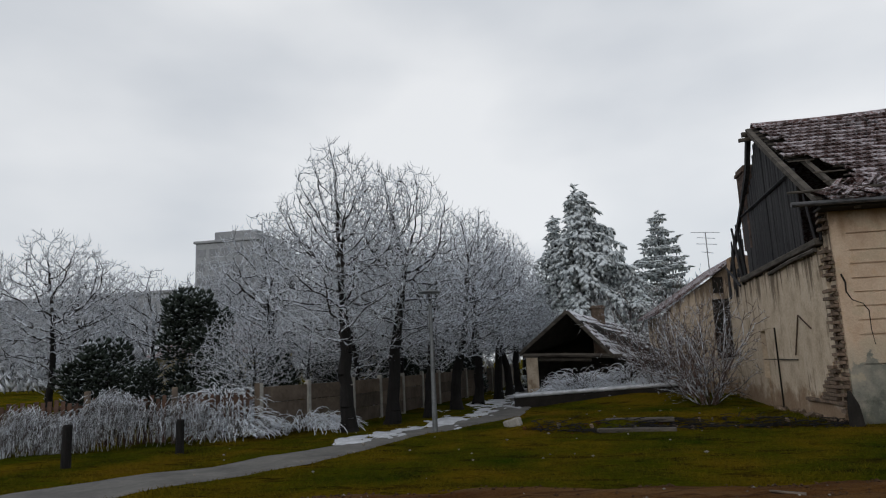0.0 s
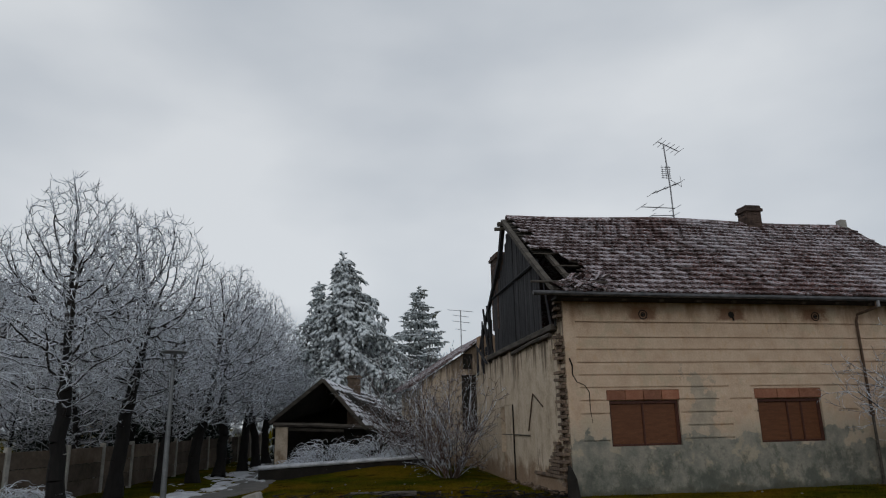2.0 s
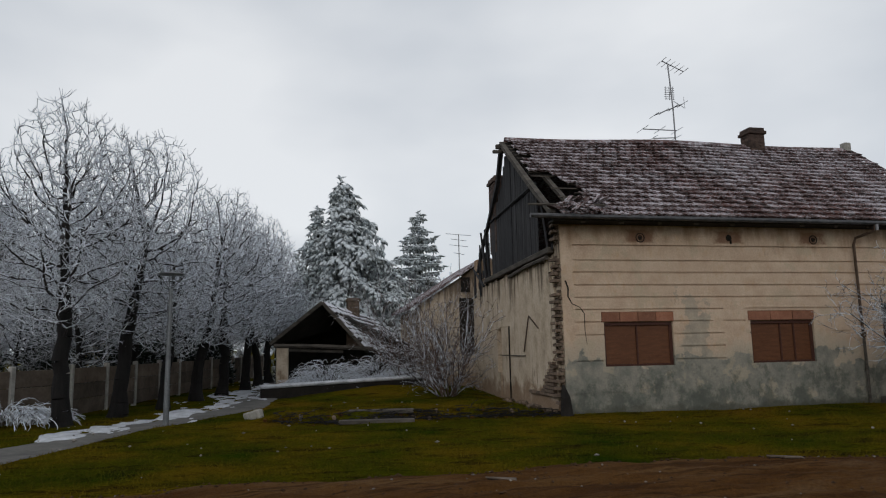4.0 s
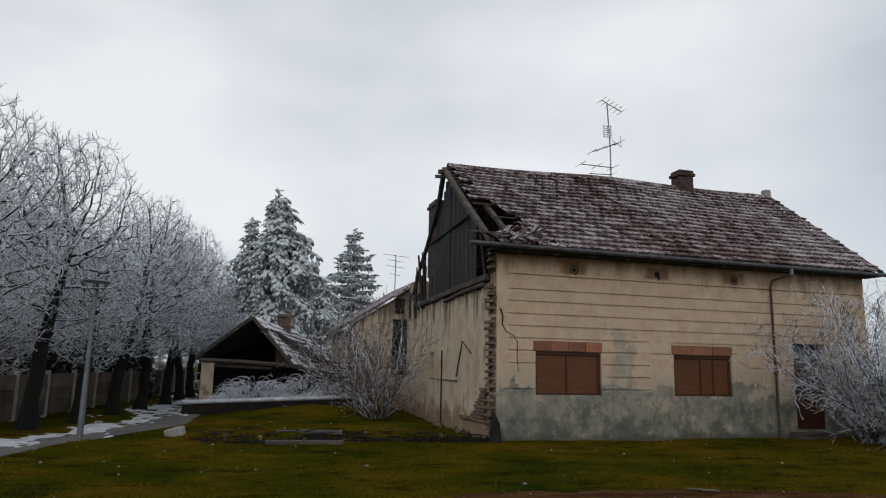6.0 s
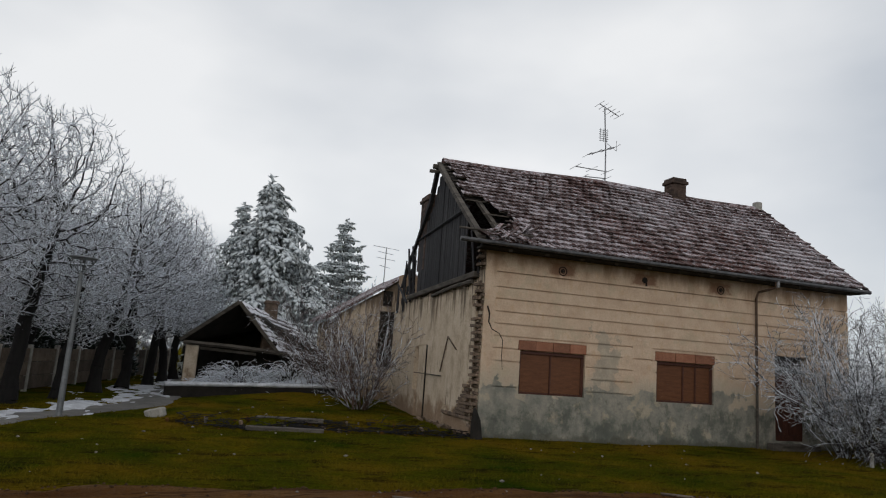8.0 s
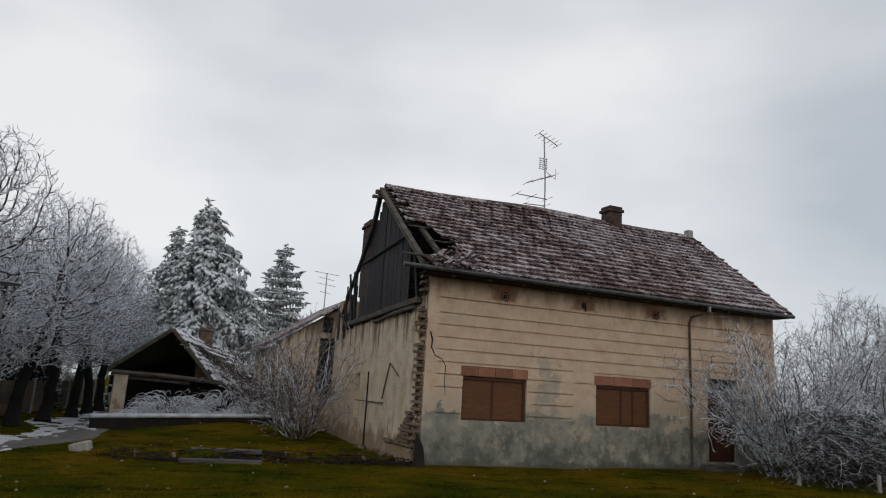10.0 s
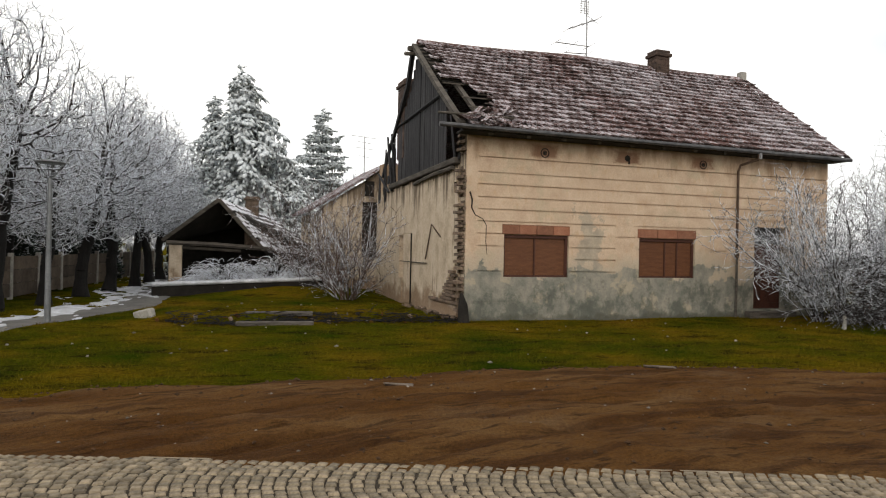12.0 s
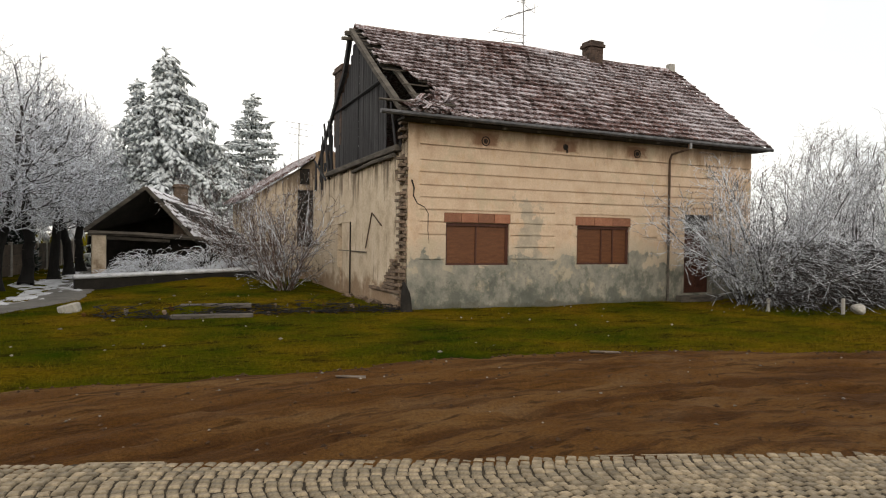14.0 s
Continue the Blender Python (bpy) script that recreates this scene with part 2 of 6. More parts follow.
def dirt_ground():
    m = Mat("trodden_brown_dirt", 0.95, 0, 0.06)
    # rut coordinates: how far out on the sweep of the wheel tracks, and how far along it
    x, y = m.calc("DIVIDE", m.calc("ADD", m.axis(0), 1.2), 1.75), m.calc("ADD", m.axis(1), 11.6)
    out = m.calc("SQRT", m.calc("ADD", m.calc("MULTIPLY", x, x), m.calc("MULTIPLY", y, y)))
    along = m.calc("ARCTAN2", x, y)
    both = m.nt.nodes.new("ShaderNodeCombineXYZ")
    m.link(m.calc("MULTIPLY", out, 3.4), both.inputs[0])
    m.link(m.calc("MULTIPLY", along, 2.6), both.inputs[1])
    plain = m.co
    m.co = both.outputs[0]
    streak, thin = m.noise(1.0, 5, 0.62), m.noise(3.1, 5, 0.7, shift=(4, 2, 0))
    m.co = plain
    m.col = m.ramp(m.noise(0.7, 6, 0.6, (0.6, 1.5, 1)), (0.3, (0.070, 0.028, 0.006)), (0.5, (0.112, 0.052, 0.015)), (0.72, (0.150, 0.082, 0.032)))
    # dark streaks put rut shading into the colour, besides naturally darker earth
    m.over(m.calc("MULTIPLY", m.smooth(streak, 0.47, 0.60), 0.75), (0.050, 0.020, 0.006))
    m.over(m.calc("MULTIPLY", m.smooth(thin, 0.53, 0.64), 0.75), (0.030, 0.013, 0.004))
    m.over(m.calc("MULTIPLY", m.smooth(m.noise(9, 8, 0.78, (0.6, 1.4, 1), (3, 7, 1)), 0.60, 0.70), 0.7), (0.028, 0.012, 0.004))
    m.over(m.calc("MULTIPLY", m.smooth(m.noise(1.1, 5, 0.6, (0.7, 1.2, 1), (8, 1, 3)), 0.55, 0.72), 0.35), (0.16, 0.105, 0.060))
    m.over(0.8, m.ramp(m.noise(34, 6, 0.72), (0.3, (0.5, 0.5, 0.5)), (0.7, (1.4, 1.4, 1.4))), mode="MULTIPLY")
    return m.done(m.calc("ADD", m.calc("ADD", m.noise(6, 7, 0.72), thin), m.calc("MULTIPLY", m.noise(40, 5), 0.5)), 1.0, 0.08)


M_FACADE, M_GABLE = plaster_facade(), plaster_gable()
M_TILE_ONE, M_TILE = tile_clay("frosted_clay_tile", "chance"), tile_clay("frosted_clay_tiles", "island")
M_GRASS, M_DIRT = grass_ground(), dirt_ground()
M_BLADE = simple("grass_blades", (0.026, 0.044, 0.003), (0.140, 0.092, 0.008), 0.38, 0.95, pick="island", bump=0, spec=0.03)
M_PATH = simple("worn_asphalt_path", (0.075, 0.072, 0.068), (0.15, 0.142, 0.13), 1.5, 0.9)
M_SNOW = simple("thin_old_snow", (0.30, 0.31, 0.33), (0.66, 0.68, 0.72), 3.0, 0.7)
M_SETT_ONE = simple("granite_sett", (0.105, 0.083, 0.056), (0.30, 0.248, 0.172), 9.0, 0.6, pick="chance", spec=0.2)
M_SETT = simple("granite_setts", (0.105, 0.083, 0.056), (0.30, 0.248, 0.172), 9.0, 0.6, pick="island", spec=0.2)
M_JOINT = simple("sandy_joint", (0.016, 0.011, 0.006), (0.042, 0.031, 0.018), 14.0, 0.95)
M_BRICK = simple("weathered_brick", (0.085, 0.062, 0.046), (0.24, 0.175, 0.13), 8.0, 0.9, pick="chance")
M_CHIM = simple("sooty_brick", (0.040, 0.028, 0.024), (0.115, 0.078, 0.062), 8.0, 0.9, pick="chance")
M_LINTEL = simple("red_brick_lintel", (0.24, 0.095, 0.055), (0.36, 0.17, 0.105), 6.0, 0.85, pick="chance")
M_SHUTTER = simple("brown_painted_shutter", (0.100, 0.037, 0.014), (0.150, 0.058, 0.024), 4.0, 0.55, stretch=(1, 1, 5))
M_DOOR = simple("dark_red_brown_door", (0.045, 0.016, 0.010), (0.085, 0.030, 0.018), 4.0, 0.6, stretch=(4, 1, 0.6))
M_BOARD = simple("tarred_grey_board", (0.010, 0.010, 0.012), (0.046, 0.046, 0.050), 5.0, 0.85, stretch=(3, 3, 0.25), pick="chance")
M_BEAM = simple("weathered_beam", (0.035, 0.030, 0.025), (0.125, 0.108, 0.09), 5.0, 0.9, stretch=(0.5, 0.5, 3))
M_METAL = simple("dull_grey_zinc", (0.05, 0.05, 0.055), (0.13, 0.128, 0.13), 5.0, 0.5, 0.6)
M_RUST = simple("rusty_brown_pipe", (0.05, 0.032, 0.022), (0.12, 0.075, 0.05), 7.0, 0.7, 0.2)
# near-black: carries the shade of insides and eaves, also truly dark parts
M_DARK = simple("near_black_shade_and_dark_parts", (0.010, 0.0085, 0.007), (0.026, 0.022, 0.018), 3.0, 0.95)
M_CONC = simple("grey_concrete", (0.24, 0.23, 0.21), (0.42, 0.40, 0.36), 3.0, 0.9)
M_PANEL = simple("beige_fence_panel", (0.075, 0.058, 0.045), (0.16, 0.128, 0.10), 2.0, 0.9, pick="chance")
M_PICKET = simple("red_brown_picket", (0.055, 0.034, 0.026), (0.13, 0.075, 0.052), 5.0, 0.85, pick="chance")
M_LAMP = simple("galvanised_lamp", (0.13, 0.137, 0.145), (0.21, 0.22, 0.225), 4.0, 0.45, 0.5)
M_TRUNK = simple("dark_wet_bark", (0.004, 0.0035, 0.0035), (0.013, 0.011, 0.010), 5.0, 0.9, stretch=(3, 3, 0.5), bump=0.9)
M_LIMB = frosted("bark_with_hoar_frost", (0.012, 0.010, 0.009), (0.040, 0.033, 0.029), 0.72, 1.08)
M_TWIG = frosted("frosted_twig", (0.030, 0.026, 0.024), (0.085, 0.072, 0.066), 0.34, 0.86)
M_HOAR = frosted("dark_twig_furred_with_frost", (0.022, 0.018, 0.016), (0.065, 0.054, 0.048), 0.50, 1.02)
# frost over a base paled to put distance haze into the colour
M_FAR = frosted("frosted_haze_pale_twig", (0.085, 0.086, 0.092), (0.17, 0.172, 0.18), 0.30, 0.92, (0.60, 0.63, 0.68))
M_SHRUB = frosted("frosted_red_brown_shoot", (0.045, 0.026, 0.020), (0.125, 0.075, 0.055), 0.74, 1.2)
M_BRUSH = frosted("dark_twig_with_frost", (0.014, 0.010, 0.009), (0.045, 0.033, 0.028), 0.82, 1.28)
M_WEED = frosted("frosted_dry_weed", (0.10, 0.085, 0.07), (0.24, 0.21, 0.18), 0.24, 0.80)
M_VINE = frosted("frosted_hanging_vine", (0.050, 0.040, 0.036), (0.12, 0.10, 0.09), 0.58, 1.12)
M_THICKET = frosted("shade_dark_tangled_shoots", (0.010, 0.008, 0.007), (0.034, 0.025, 0.021), 0.92, 1.35)
M_NEEDLE = frosted("frosted_needles", (0.026, 0.038, 0.032), (0.080, 0.100, 0.088), 0.16, 0.76, (0.62, 0.66, 0.68), 2.2)
M_CEDAR = frosted("dark_evergreen", (0.010, 0.016, 0.012), (0.030, 0.042, 0.030), 0.92, 1.25, (0.5, 0.54, 0.58), 3.0)
# tower greys, walls and panes, have the distance haze mixed in
M_TOWER = simple("haze_pale_far_facade", (0.30, 0.31, 0.325), (0.37, 0.38, 0.395), 0.2, 0.95)
M_GLASS = simple("haze_grey_window_pane", (0.20, 0.21, 0.225), (0.26, 0.27, 0.29), 0.3, 0.3)
M_YELLOW = simple("pale_yellow_wall", (0.42, 0.36, 0.20), (0.52, 0.46, 0.28), 1.0, 0.9)
M_ALU = simple("aerial_aluminium", (0.16, 0.16, 0.165), (0.30, 0.30, 0.31), 6.0, 0.4, 0.7)


# ---- mesh helpers ----
def fast_mesh(name, verts, faces):
    """A mesh from arrays; faces is one array or a list of arrays of one width each."""
    faces = [np.asarray(f, np.int32) for f in (faces if isinstance(faces, list) else [faces]) if len(f)]
    me = bpy.data.meshes.new(name)
    verts = np.asarray(verts, np.float32)
    me.vertices.add(len(verts))
    me.vertices.foreach_set("co", verts.ravel())
    loops = np.concatenate([f.ravel() for f in faces])
    counts = np.concatenate([np.full(len(f), f.shape[1], np.int32) for f in faces])
    me.loops.add(len(loops))
    me.loops.foreach_set("vertex_index", loops)
    me.polygons.add(len(counts))
    me.polygons.foreach_set("loop_start", np.r_[0, np.cumsum(counts)[:-1]].astype(np.int32))
    me.update(calc_edges=True)
    return me


class Geo:
    """Collects boxes, tubes and faces for one mesh."""

    def __init__(self):
        self.v, self.f = [], []

    def add(self, verts, faces):
        n = len(self.v)
        self.v += [tuple(p) for p in verts]
        self.f += [tuple(n + i for i in f) for f in faces]
        return self

    def box(self, x0, x1, y0, y1, z0, z1, m=None, b=0.0):
        """A box with its long edges chamfered by b."""
        bm = bmesh.new()
        bmesh.ops.create_cube(bm, size=1.0)
        bmesh.ops.scale(bm, vec=(x1 - x0, y1 - y0, z1 - z0), verts=bm.verts)
        if b > 0:
            bmesh.ops.bevel(bm, geom=bm.edges[:], offset=b, segments=1, affect="EDGES")
        mm = Matrix.Translation(((x0 + x1) / 2, (y0 + y1) / 2, (z0 + z1) / 2))
        mm = m @ mm if m is not None else mm
        bm.verts.index_update()
        self.add([mm @ v.co for v in bm.verts], [[v.index for v in f.verts] for f in bm.faces])
        bm.free()
        return self

    def tube(self, pts, radii, n=8, caps=True):
        pts = [Vector(p) for p in pts]
        radii = [radii] * len(pts) if isinstance(radii, (int, float)) else radii
        rings, start = [], len(self.v)
        for i, p in enumerate(pts):
            d = (pts[min(i + 1, len(pts) - 1)] - pts[max(i - 1, 0)]).normalized()
            a = d.orthogonal().normalized() if i == 0 else (a - d * a.dot(d)).normalized()
            b = d.cross(a)
            rings += [p + radii[i] * (math.cos(2 * math.pi * k / n) * a + math.sin(2 * math.pi * k / n) * b) for k in range(n)]
        faces = [(i * n + k, i * n + (k + 1) % n, (i + 1) * n + (k + 1) % n, (i + 1) * n + k) for i in range(len(pts) - 1) for k in range(n)]
        if caps:
            faces += [tuple(range(n))[::-1], tuple((len(pts) - 1) * n + k for k in range(n))]
        return self.add(rings, faces)

    def mesh(self, name):
        me = bpy.data.meshes.new(name)
        me.from_pydata([tuple(p) for p in self.v], [], self.f)
        me.update()
        return me


def part(name, geo, material, parent=None, label="", m=None):
    """One mesh object under a thing or under a part."""
    me = geo.mesh(name) if isinstance(geo, Geo) else geo
    if not me.materials:
        me.materials.append(material)
    ob = new(name, me)
    if parent is not None:
        ob.parent = parent
    if m is not None:
        ob.matrix_basis = m
    return tagged(ob, label)


def thing(name, label, category, m=None, group="", kind=""):
    ob = new(name)
    ob.empty_display_size = 0.2
    if m is not None:
        ob.matrix_basis = m
    return tagged(ob, label, category, group, kind)


def jitter_grid(ob_mesh, amount, scale, axis=None):
    """Wavers a mesh's points a little, so that edges are not ruled."""
    for v in ob_mesh.vertices:
        d = noise.noise_vector(v.co * scale) * amount
        v.co += d if axis is None else Vector([d[i] if i in axis else 0 for i in range(3)])
    return ob_mesh


# ---- ground ----
def smooth01(v, lo, hi):
    t = np.clip((v - lo) / (hi - lo), 0, 1)
    return t * t * (3 - 2 * t)


def waves(x, y, seed=0.0):
    return (np.sin(x * 1.3 + seed) * np.cos(y * 1.7 - seed) + np.sin(x * 2.9 + y * 2.1 + 2 * seed) * 0.5 + np.sin(x * 6.1 - y * 5.3 + seed) * 0.25) / 1.75


def bank_line(x):
    """The broken edge of the low bank before the gable."""
    x = np.asarray(x, float)
    return 0.28 + 0.10 * np.sin(x * 1.9) + 0.05 * np.sin(x * 5.1 + 1) + 0.5 * smooth01(-x, 5.0, 6.4)


def ground_height(x, y):
    """Level lawn with a low mound of rubble before the collapsed shed."""
    x, y = np.asarray(x, float), np.asarray(y, float)
    mound = 0.30 * np.exp(-(((x + 2.6) / 2.6) ** 2 + ((y - 8.6) / 3.2) ** 2))
    bank = 0.15 * smooth01(y - bank_line(x), -0.05, 0.14) * (1 - smooth01(y, 1.5, 6.0)) * smooth01(x, -6.6, -5.9) * (1 - smooth01(x, -0.9, 0.1))
    mound = mound + bank * (1 + 0.35 * waves(x * 2.3, y * 1.5, 8))
    near = smooth01(y, -8.0, -5.0) * smooth01(60 - np.hypot(x, y), 0, 20)
    return mound + near * 0.03 * waves(x, y) - 0.02


def grid_axis(lo, hi, step, far):
    out = list(np.arange(lo, hi + 1e-6, step))
    ends, d = [], step
    at = hi
    while at < far:
        d *= 1.5
        at += d
        ends.append(at)
    left = [lo - (e - hi) for e in ends]
    return np.array(left[::-1] + out + ends)


def sheet(name, xs, ys, height, keep=None):
    X, Y = np.meshgrid(xs, ys)
    Z = height(X, Y)
    i = np.arange(X.size).reshape(X.shape)
    F = np.stack([i[:-1, :-1], i[:-1, 1:], i[1:, 1:], i[1:, :-1]], -1).reshape(-1, 4)
    if keep is not None:
        k = keep(X, Y).ravel()
        F = F[k[F].any(1)]
        used = np.unique(F)
        back = np.full(X.size, -1)
        back[used] = np.arange(len(used))
        return fast_mesh(name, np.stack([X, Y, Z], -1).reshape(-1, 3)[used], back[F])
    return fast_mesh(name, np.stack([X, Y, Z], -1).reshape(-1, 3), F)


def structure(name, me, material, label, category):
    me.materials.append(material)
    for p in me.polygons:
        p.use_smooth = True
    return tagged(new(name, me), label, category, kind="structure")


ROAD_EDGE = lambda x: -8.2 - 0.369 * (x + 6.3)  # noqa: E731  the line along which the cobbles end
LAWN_X, LAWN_Y = (-40, -14, -10.5, -6.6, -2.4, 0.2, 1.9, 3.3, 4.7, 9, 40), (-3, -6.6, -6.4, -5.75, -5.65, -5.75, -6.15, -6.85, -7.4, -9.2, -21)


def dirt_mask(x, y):
    """Positive inside the dirt lot, in metres from its ragged edge."""
    front = np.interp(x, LAWN_X, LAWN_Y) + 0.16 * waves(x * 1.1, y, 1.0) + 0.07 * waves(x * 4, y * 4, 2.0)
    return np.minimum(front - y, y - ROAD_EDGE(x) + 0.3)


def dirt_height(x, y):
    sweep = np.hypot((x + 1.2) / 1.75, y + 11.6) + 0.10 * waves(x * 0.5, y * 0.5, 2)
    rut = sum(h * np.exp(-(((sweep - r) / w) ** 2)) for r, w, h in ((3.15, 0.11, 0.11), (3.5, 0.06, 0.06), (4.05, 0.12, 0.10), (4.42, 0.06, 0.06), (4.95, 0.10, 0.09), (5.4, 0.07, 0.06)))
    rut = rut * (0.55 + 0.45 * waves(x * 1.2, y * 1.2, 9)) + 0.022 * waves(x * 5, y * 6, 3) + 0.025 * waves(x * 1.6, y * 2.2, 6)
    m = dirt_mask(x, y)
    return ground_height(x, y) + np.clip(m * 0.12, -0.05, 0.028) - rut * smooth01(m, 0.1, 0.6) + 0.010 * waves(x * 3, y * 3, 4) - 0.004


def path_mask(x, y):
    """The asphalt path that bends from the road to the tree row."""
    cx = np.interp(y, (-12, -6, -4.4, -3.4, -1.0, 1.2, 4.6, 12, 40), (-16.5, -12.3, -11.3, -10.4, -9.35, -8.65, -7.0, -6.6, -6.4))
    wide = np.interp(y, (-12, -4.4, -1, 4, 12), (1.4, 1.0, 0.5, 0.55, 0.6))
    return wide - np.abs(x - cx) + 0.05 * waves(x * 3, y * 3, 5)


def snow_mask(x, y):
    c = np.interp(y, (-2.5, 1, 5, 14, 40), (-10.2, -9.2, -7.9, -7.2, -7))
    return 0.20 - np.abs(x - c) * 0.5 + 0.6 * waves(x * 1.9, y * 0.5, 3) + 0.45 * waves(x * 4.3, y * 2.1, 1) + 0.2 * waves(x * 9, y * 6, 2) - 1.2 * (1 - smooth01(y, -2.2, -0.4))


ground = structure("ground", sheet("ground", grid_axis(-20, 18, 0.14, 900), grid_axis(-16, 18, 0.12, 900), lambda x, y: ground_height(x, y) - 0.12 * smooth01(dirt_mask(x, y), 0.1, 0.5)), M_GRASS,
                   "short green and brown winter grass in front of the house", "lawn")
structure("dirt_lot", sheet("dirt_lot", np.arange(-26, 26, 0.09), np.arange(-18, -3.5, 0.09), dirt_height, lambda x, y: dirt_mask(x, y) > -0.3), M_DIRT,
          "bare brown dirt with curved wheel ruts beside the road", "dirt lot")
structure("path", sheet("path", np.arange(-18, -5, 0.12), np.arange(-9, 30, 0.12), lambda x, y: ground_height(x, y) + np.clip(path_mask(x, y) * 0.2, -0.05, 0.022), lambda x, y: path_mask(x, y) > -0.2), M_PATH,
          "narrow worn grey asphalt path beside the tree row", "path")
structure("snow", sheet("snow", np.arange(-13, -4, 0.07), np.arange(-3, 26, 0.08), lambda x, y: ground_height(x, y) + np.clip(snow_mask(x, y) * 0.1, -0.05, 0.035), lambda x, y: snow_mask(x, y) > -0.3), M_SNOW,
          "thin broken patches of old snow along the path", "snow")

# ---- the ruined house ----
def relief_wall(us, vs, depth, thick, place):
    """A wall from a grid of cells: depth(u, v) is how far a cell lies back, None a hole through it. place(u, v, d) gives the point."""
    g = Geo()
    nu, nv = len(us) - 1, len(vs) - 1
    cell = {(i, j): depth((us[i] + us[i + 1]) / 2, (vs[j] + vs[j + 1]) / 2) for i in range(nu) for j in range(nv)}
    quad = lambda *c: g.add([place(*p) for p in c], [(0, 1, 2, 3)])  # noqa: E731
    for (i, j), d in cell.items():
        u0, u1, v0, v1 = us[i], us[i + 1], vs[j], vs[j + 1]
        if d is not None:
            quad((u0, v0, d), (u1, v0, d), (u1, v1, d), (u0, v1, d))
            quad((u1, v0, thick), (u0, v0, thick), (u0, v1, thick), (u1, v1, thick))
        mine = thick if d is None else d
        for (a, b), e in (((i + 1, j), ((u1, v0), (u1, v1))), ((i, j + 1), ((u0, v1), (u1, v1)))):
            other = cell.get((a, b), None)
            his = thick if other is None else other
            if abs(mine - his) > 1e-6:
                quad((*e[0], mine), (*e[1], mine), (*e[1], his), (*e[0], his))
        for (a, b), e in (((i - 1, j), ((u0, v0), (u0, v1))), ((i, j - 1), ((u0, v0), (u1, v0)))):
            if (a, b) not in cell and d is not None:
                quad((*e[0], d), (*e[1], d), (*e[1], thick), (*e[0], thick))
    bm = bmesh.new()
    bm.from_mesh(g.mesh("weld"))
    bmesh.ops.remove_doubles(bm, verts=bm.verts[:], dist=0.0005)
    bm.verts.index_update()
    out = Geo().add([v.co.copy() for v in bm.verts], [[v.index for v in f.verts] for f in bm.faces])
    bm.free()
    return out


def breaks(lo, hi, step, *more):
    vals = sorted({round(v, 4) for v in list(np.arange(lo, hi, step)) + [lo, hi] + [m for m in more if lo <= m <= hi]})
    out = [vals[0]]
    for v in vals[1:]:
        if v - out[-1] > 0.004:
            out.append(v)
    return out


house = thing("house", "derelict cream plastered house with collapsed gable and frosted tile roof", "house")
WIN = ((0.99, 2.64, 0.97, 1.93), (4.58, 6.235, 0.97, 1.93))
DOOR = (8.12, 9.16, 0.17, 2.31)
LEN, WALL_TOP, BACK = 10.6, 4.28, 7.9
GROOVES = (3.64, 3.30, 3.03, 2.75, 2.48, 2.21, 1.94, 1.66, 1.38, 1.10)
rg = random.Random(5)
fades = {(z, k): rg.random() for z in GROOVES for k in range(30)}


def facade_depth(x, z):
    for x0, x1, z0, z1 in (*WIN, DOOR):
        if x0 < x < x1 and z0 < z < z1:
            return None
    if any(x0 - 0.05 < x < x1 + 0.03 and 1.93 < z < 2.16 for x0, x1, _, _ in WIN):
        return 0.05
    for g in GROOVES:
        if abs(z - g) < 0.018:
            f = fades[g, int(x / 0.55)]
            keep = 1.0 if g > 2.4 else 0.93 if g > 2.0 else (0.85 if x < 0.95 or 2.7 < x < 3.6 else 0.3 if g > 1.3 else 0.1)
            if f < keep and x > 0.25:
                return 0.045 if g > 3.5 else 0.036
    if z < 0.42 and math.sin(x * 2.1) + 0.6 * math.sin(x * 5.3 + 1) > 0.2 and z > 0.36:
        return 0.010
    return 0.0


gz = [g + s for g in GROOVES for s in (-0.014, 0.014)]
fx = breaks(0.06, LEN, 0.275, *[v for w in (*WIN, DOOR) for v in w[:2]], *[v for w in WIN for v in (w[0] - 0.05, w[1] + 0.03)])
fz = breaks(-0.25, WALL_TOP, 0.3, *gz, 0.97, 1.93, 2.16, 0.17, 2.31, 0.36, 0.42)
front = relief_wall(fx, fz, facade_depth, 0.45, lambda u, v, d: (u, d, v))
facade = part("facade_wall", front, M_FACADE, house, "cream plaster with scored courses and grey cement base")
back_g = Geo().box(0.06, LEN, BACK - 0.4, BACK, -0.25, WALL_TOP).box(LEN - 0.4, LEN, 0.46, BACK - 0.41, -0.25, WALL_TOP)
back_g.add([(LEN - 0.2, 0.46, WALL_TOP), (LEN - 0.2, BACK - 0.4, WALL_TOP), (LEN - 0.2, 3.9, 7.1)], [(0, 1, 2)])
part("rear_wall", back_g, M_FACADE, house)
# near-black colour puts attic shade behind the roof hole
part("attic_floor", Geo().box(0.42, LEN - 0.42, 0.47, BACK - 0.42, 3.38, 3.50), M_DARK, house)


def bare(y, z):
    """Where the gable's plaster has come off the bricks."""
    return 0.30 < z < 1.02 + 0.22 * math.sin(y * 3.1) - 0.33 * (y - 0.4) and y < 2.2


def gable_depth(y, z):
    if 4.78 < y < 5.12 and 0.72 < z < 1.93:
        return 0.16
    if 3.88 < y < 4.82 and 0.05 < z < 1.98:
        return 0.03
    if 3.36 + 0.05 * math.sin(y * 5) + 0.05 * math.sin(y * 11.3) < z:
        return 0.07
    if y < 0.55 + 0.08 * math.sin(z * 9) and z > 2.9:
        return 0.05
    return 0.035 if bare(y, z) else 0.0


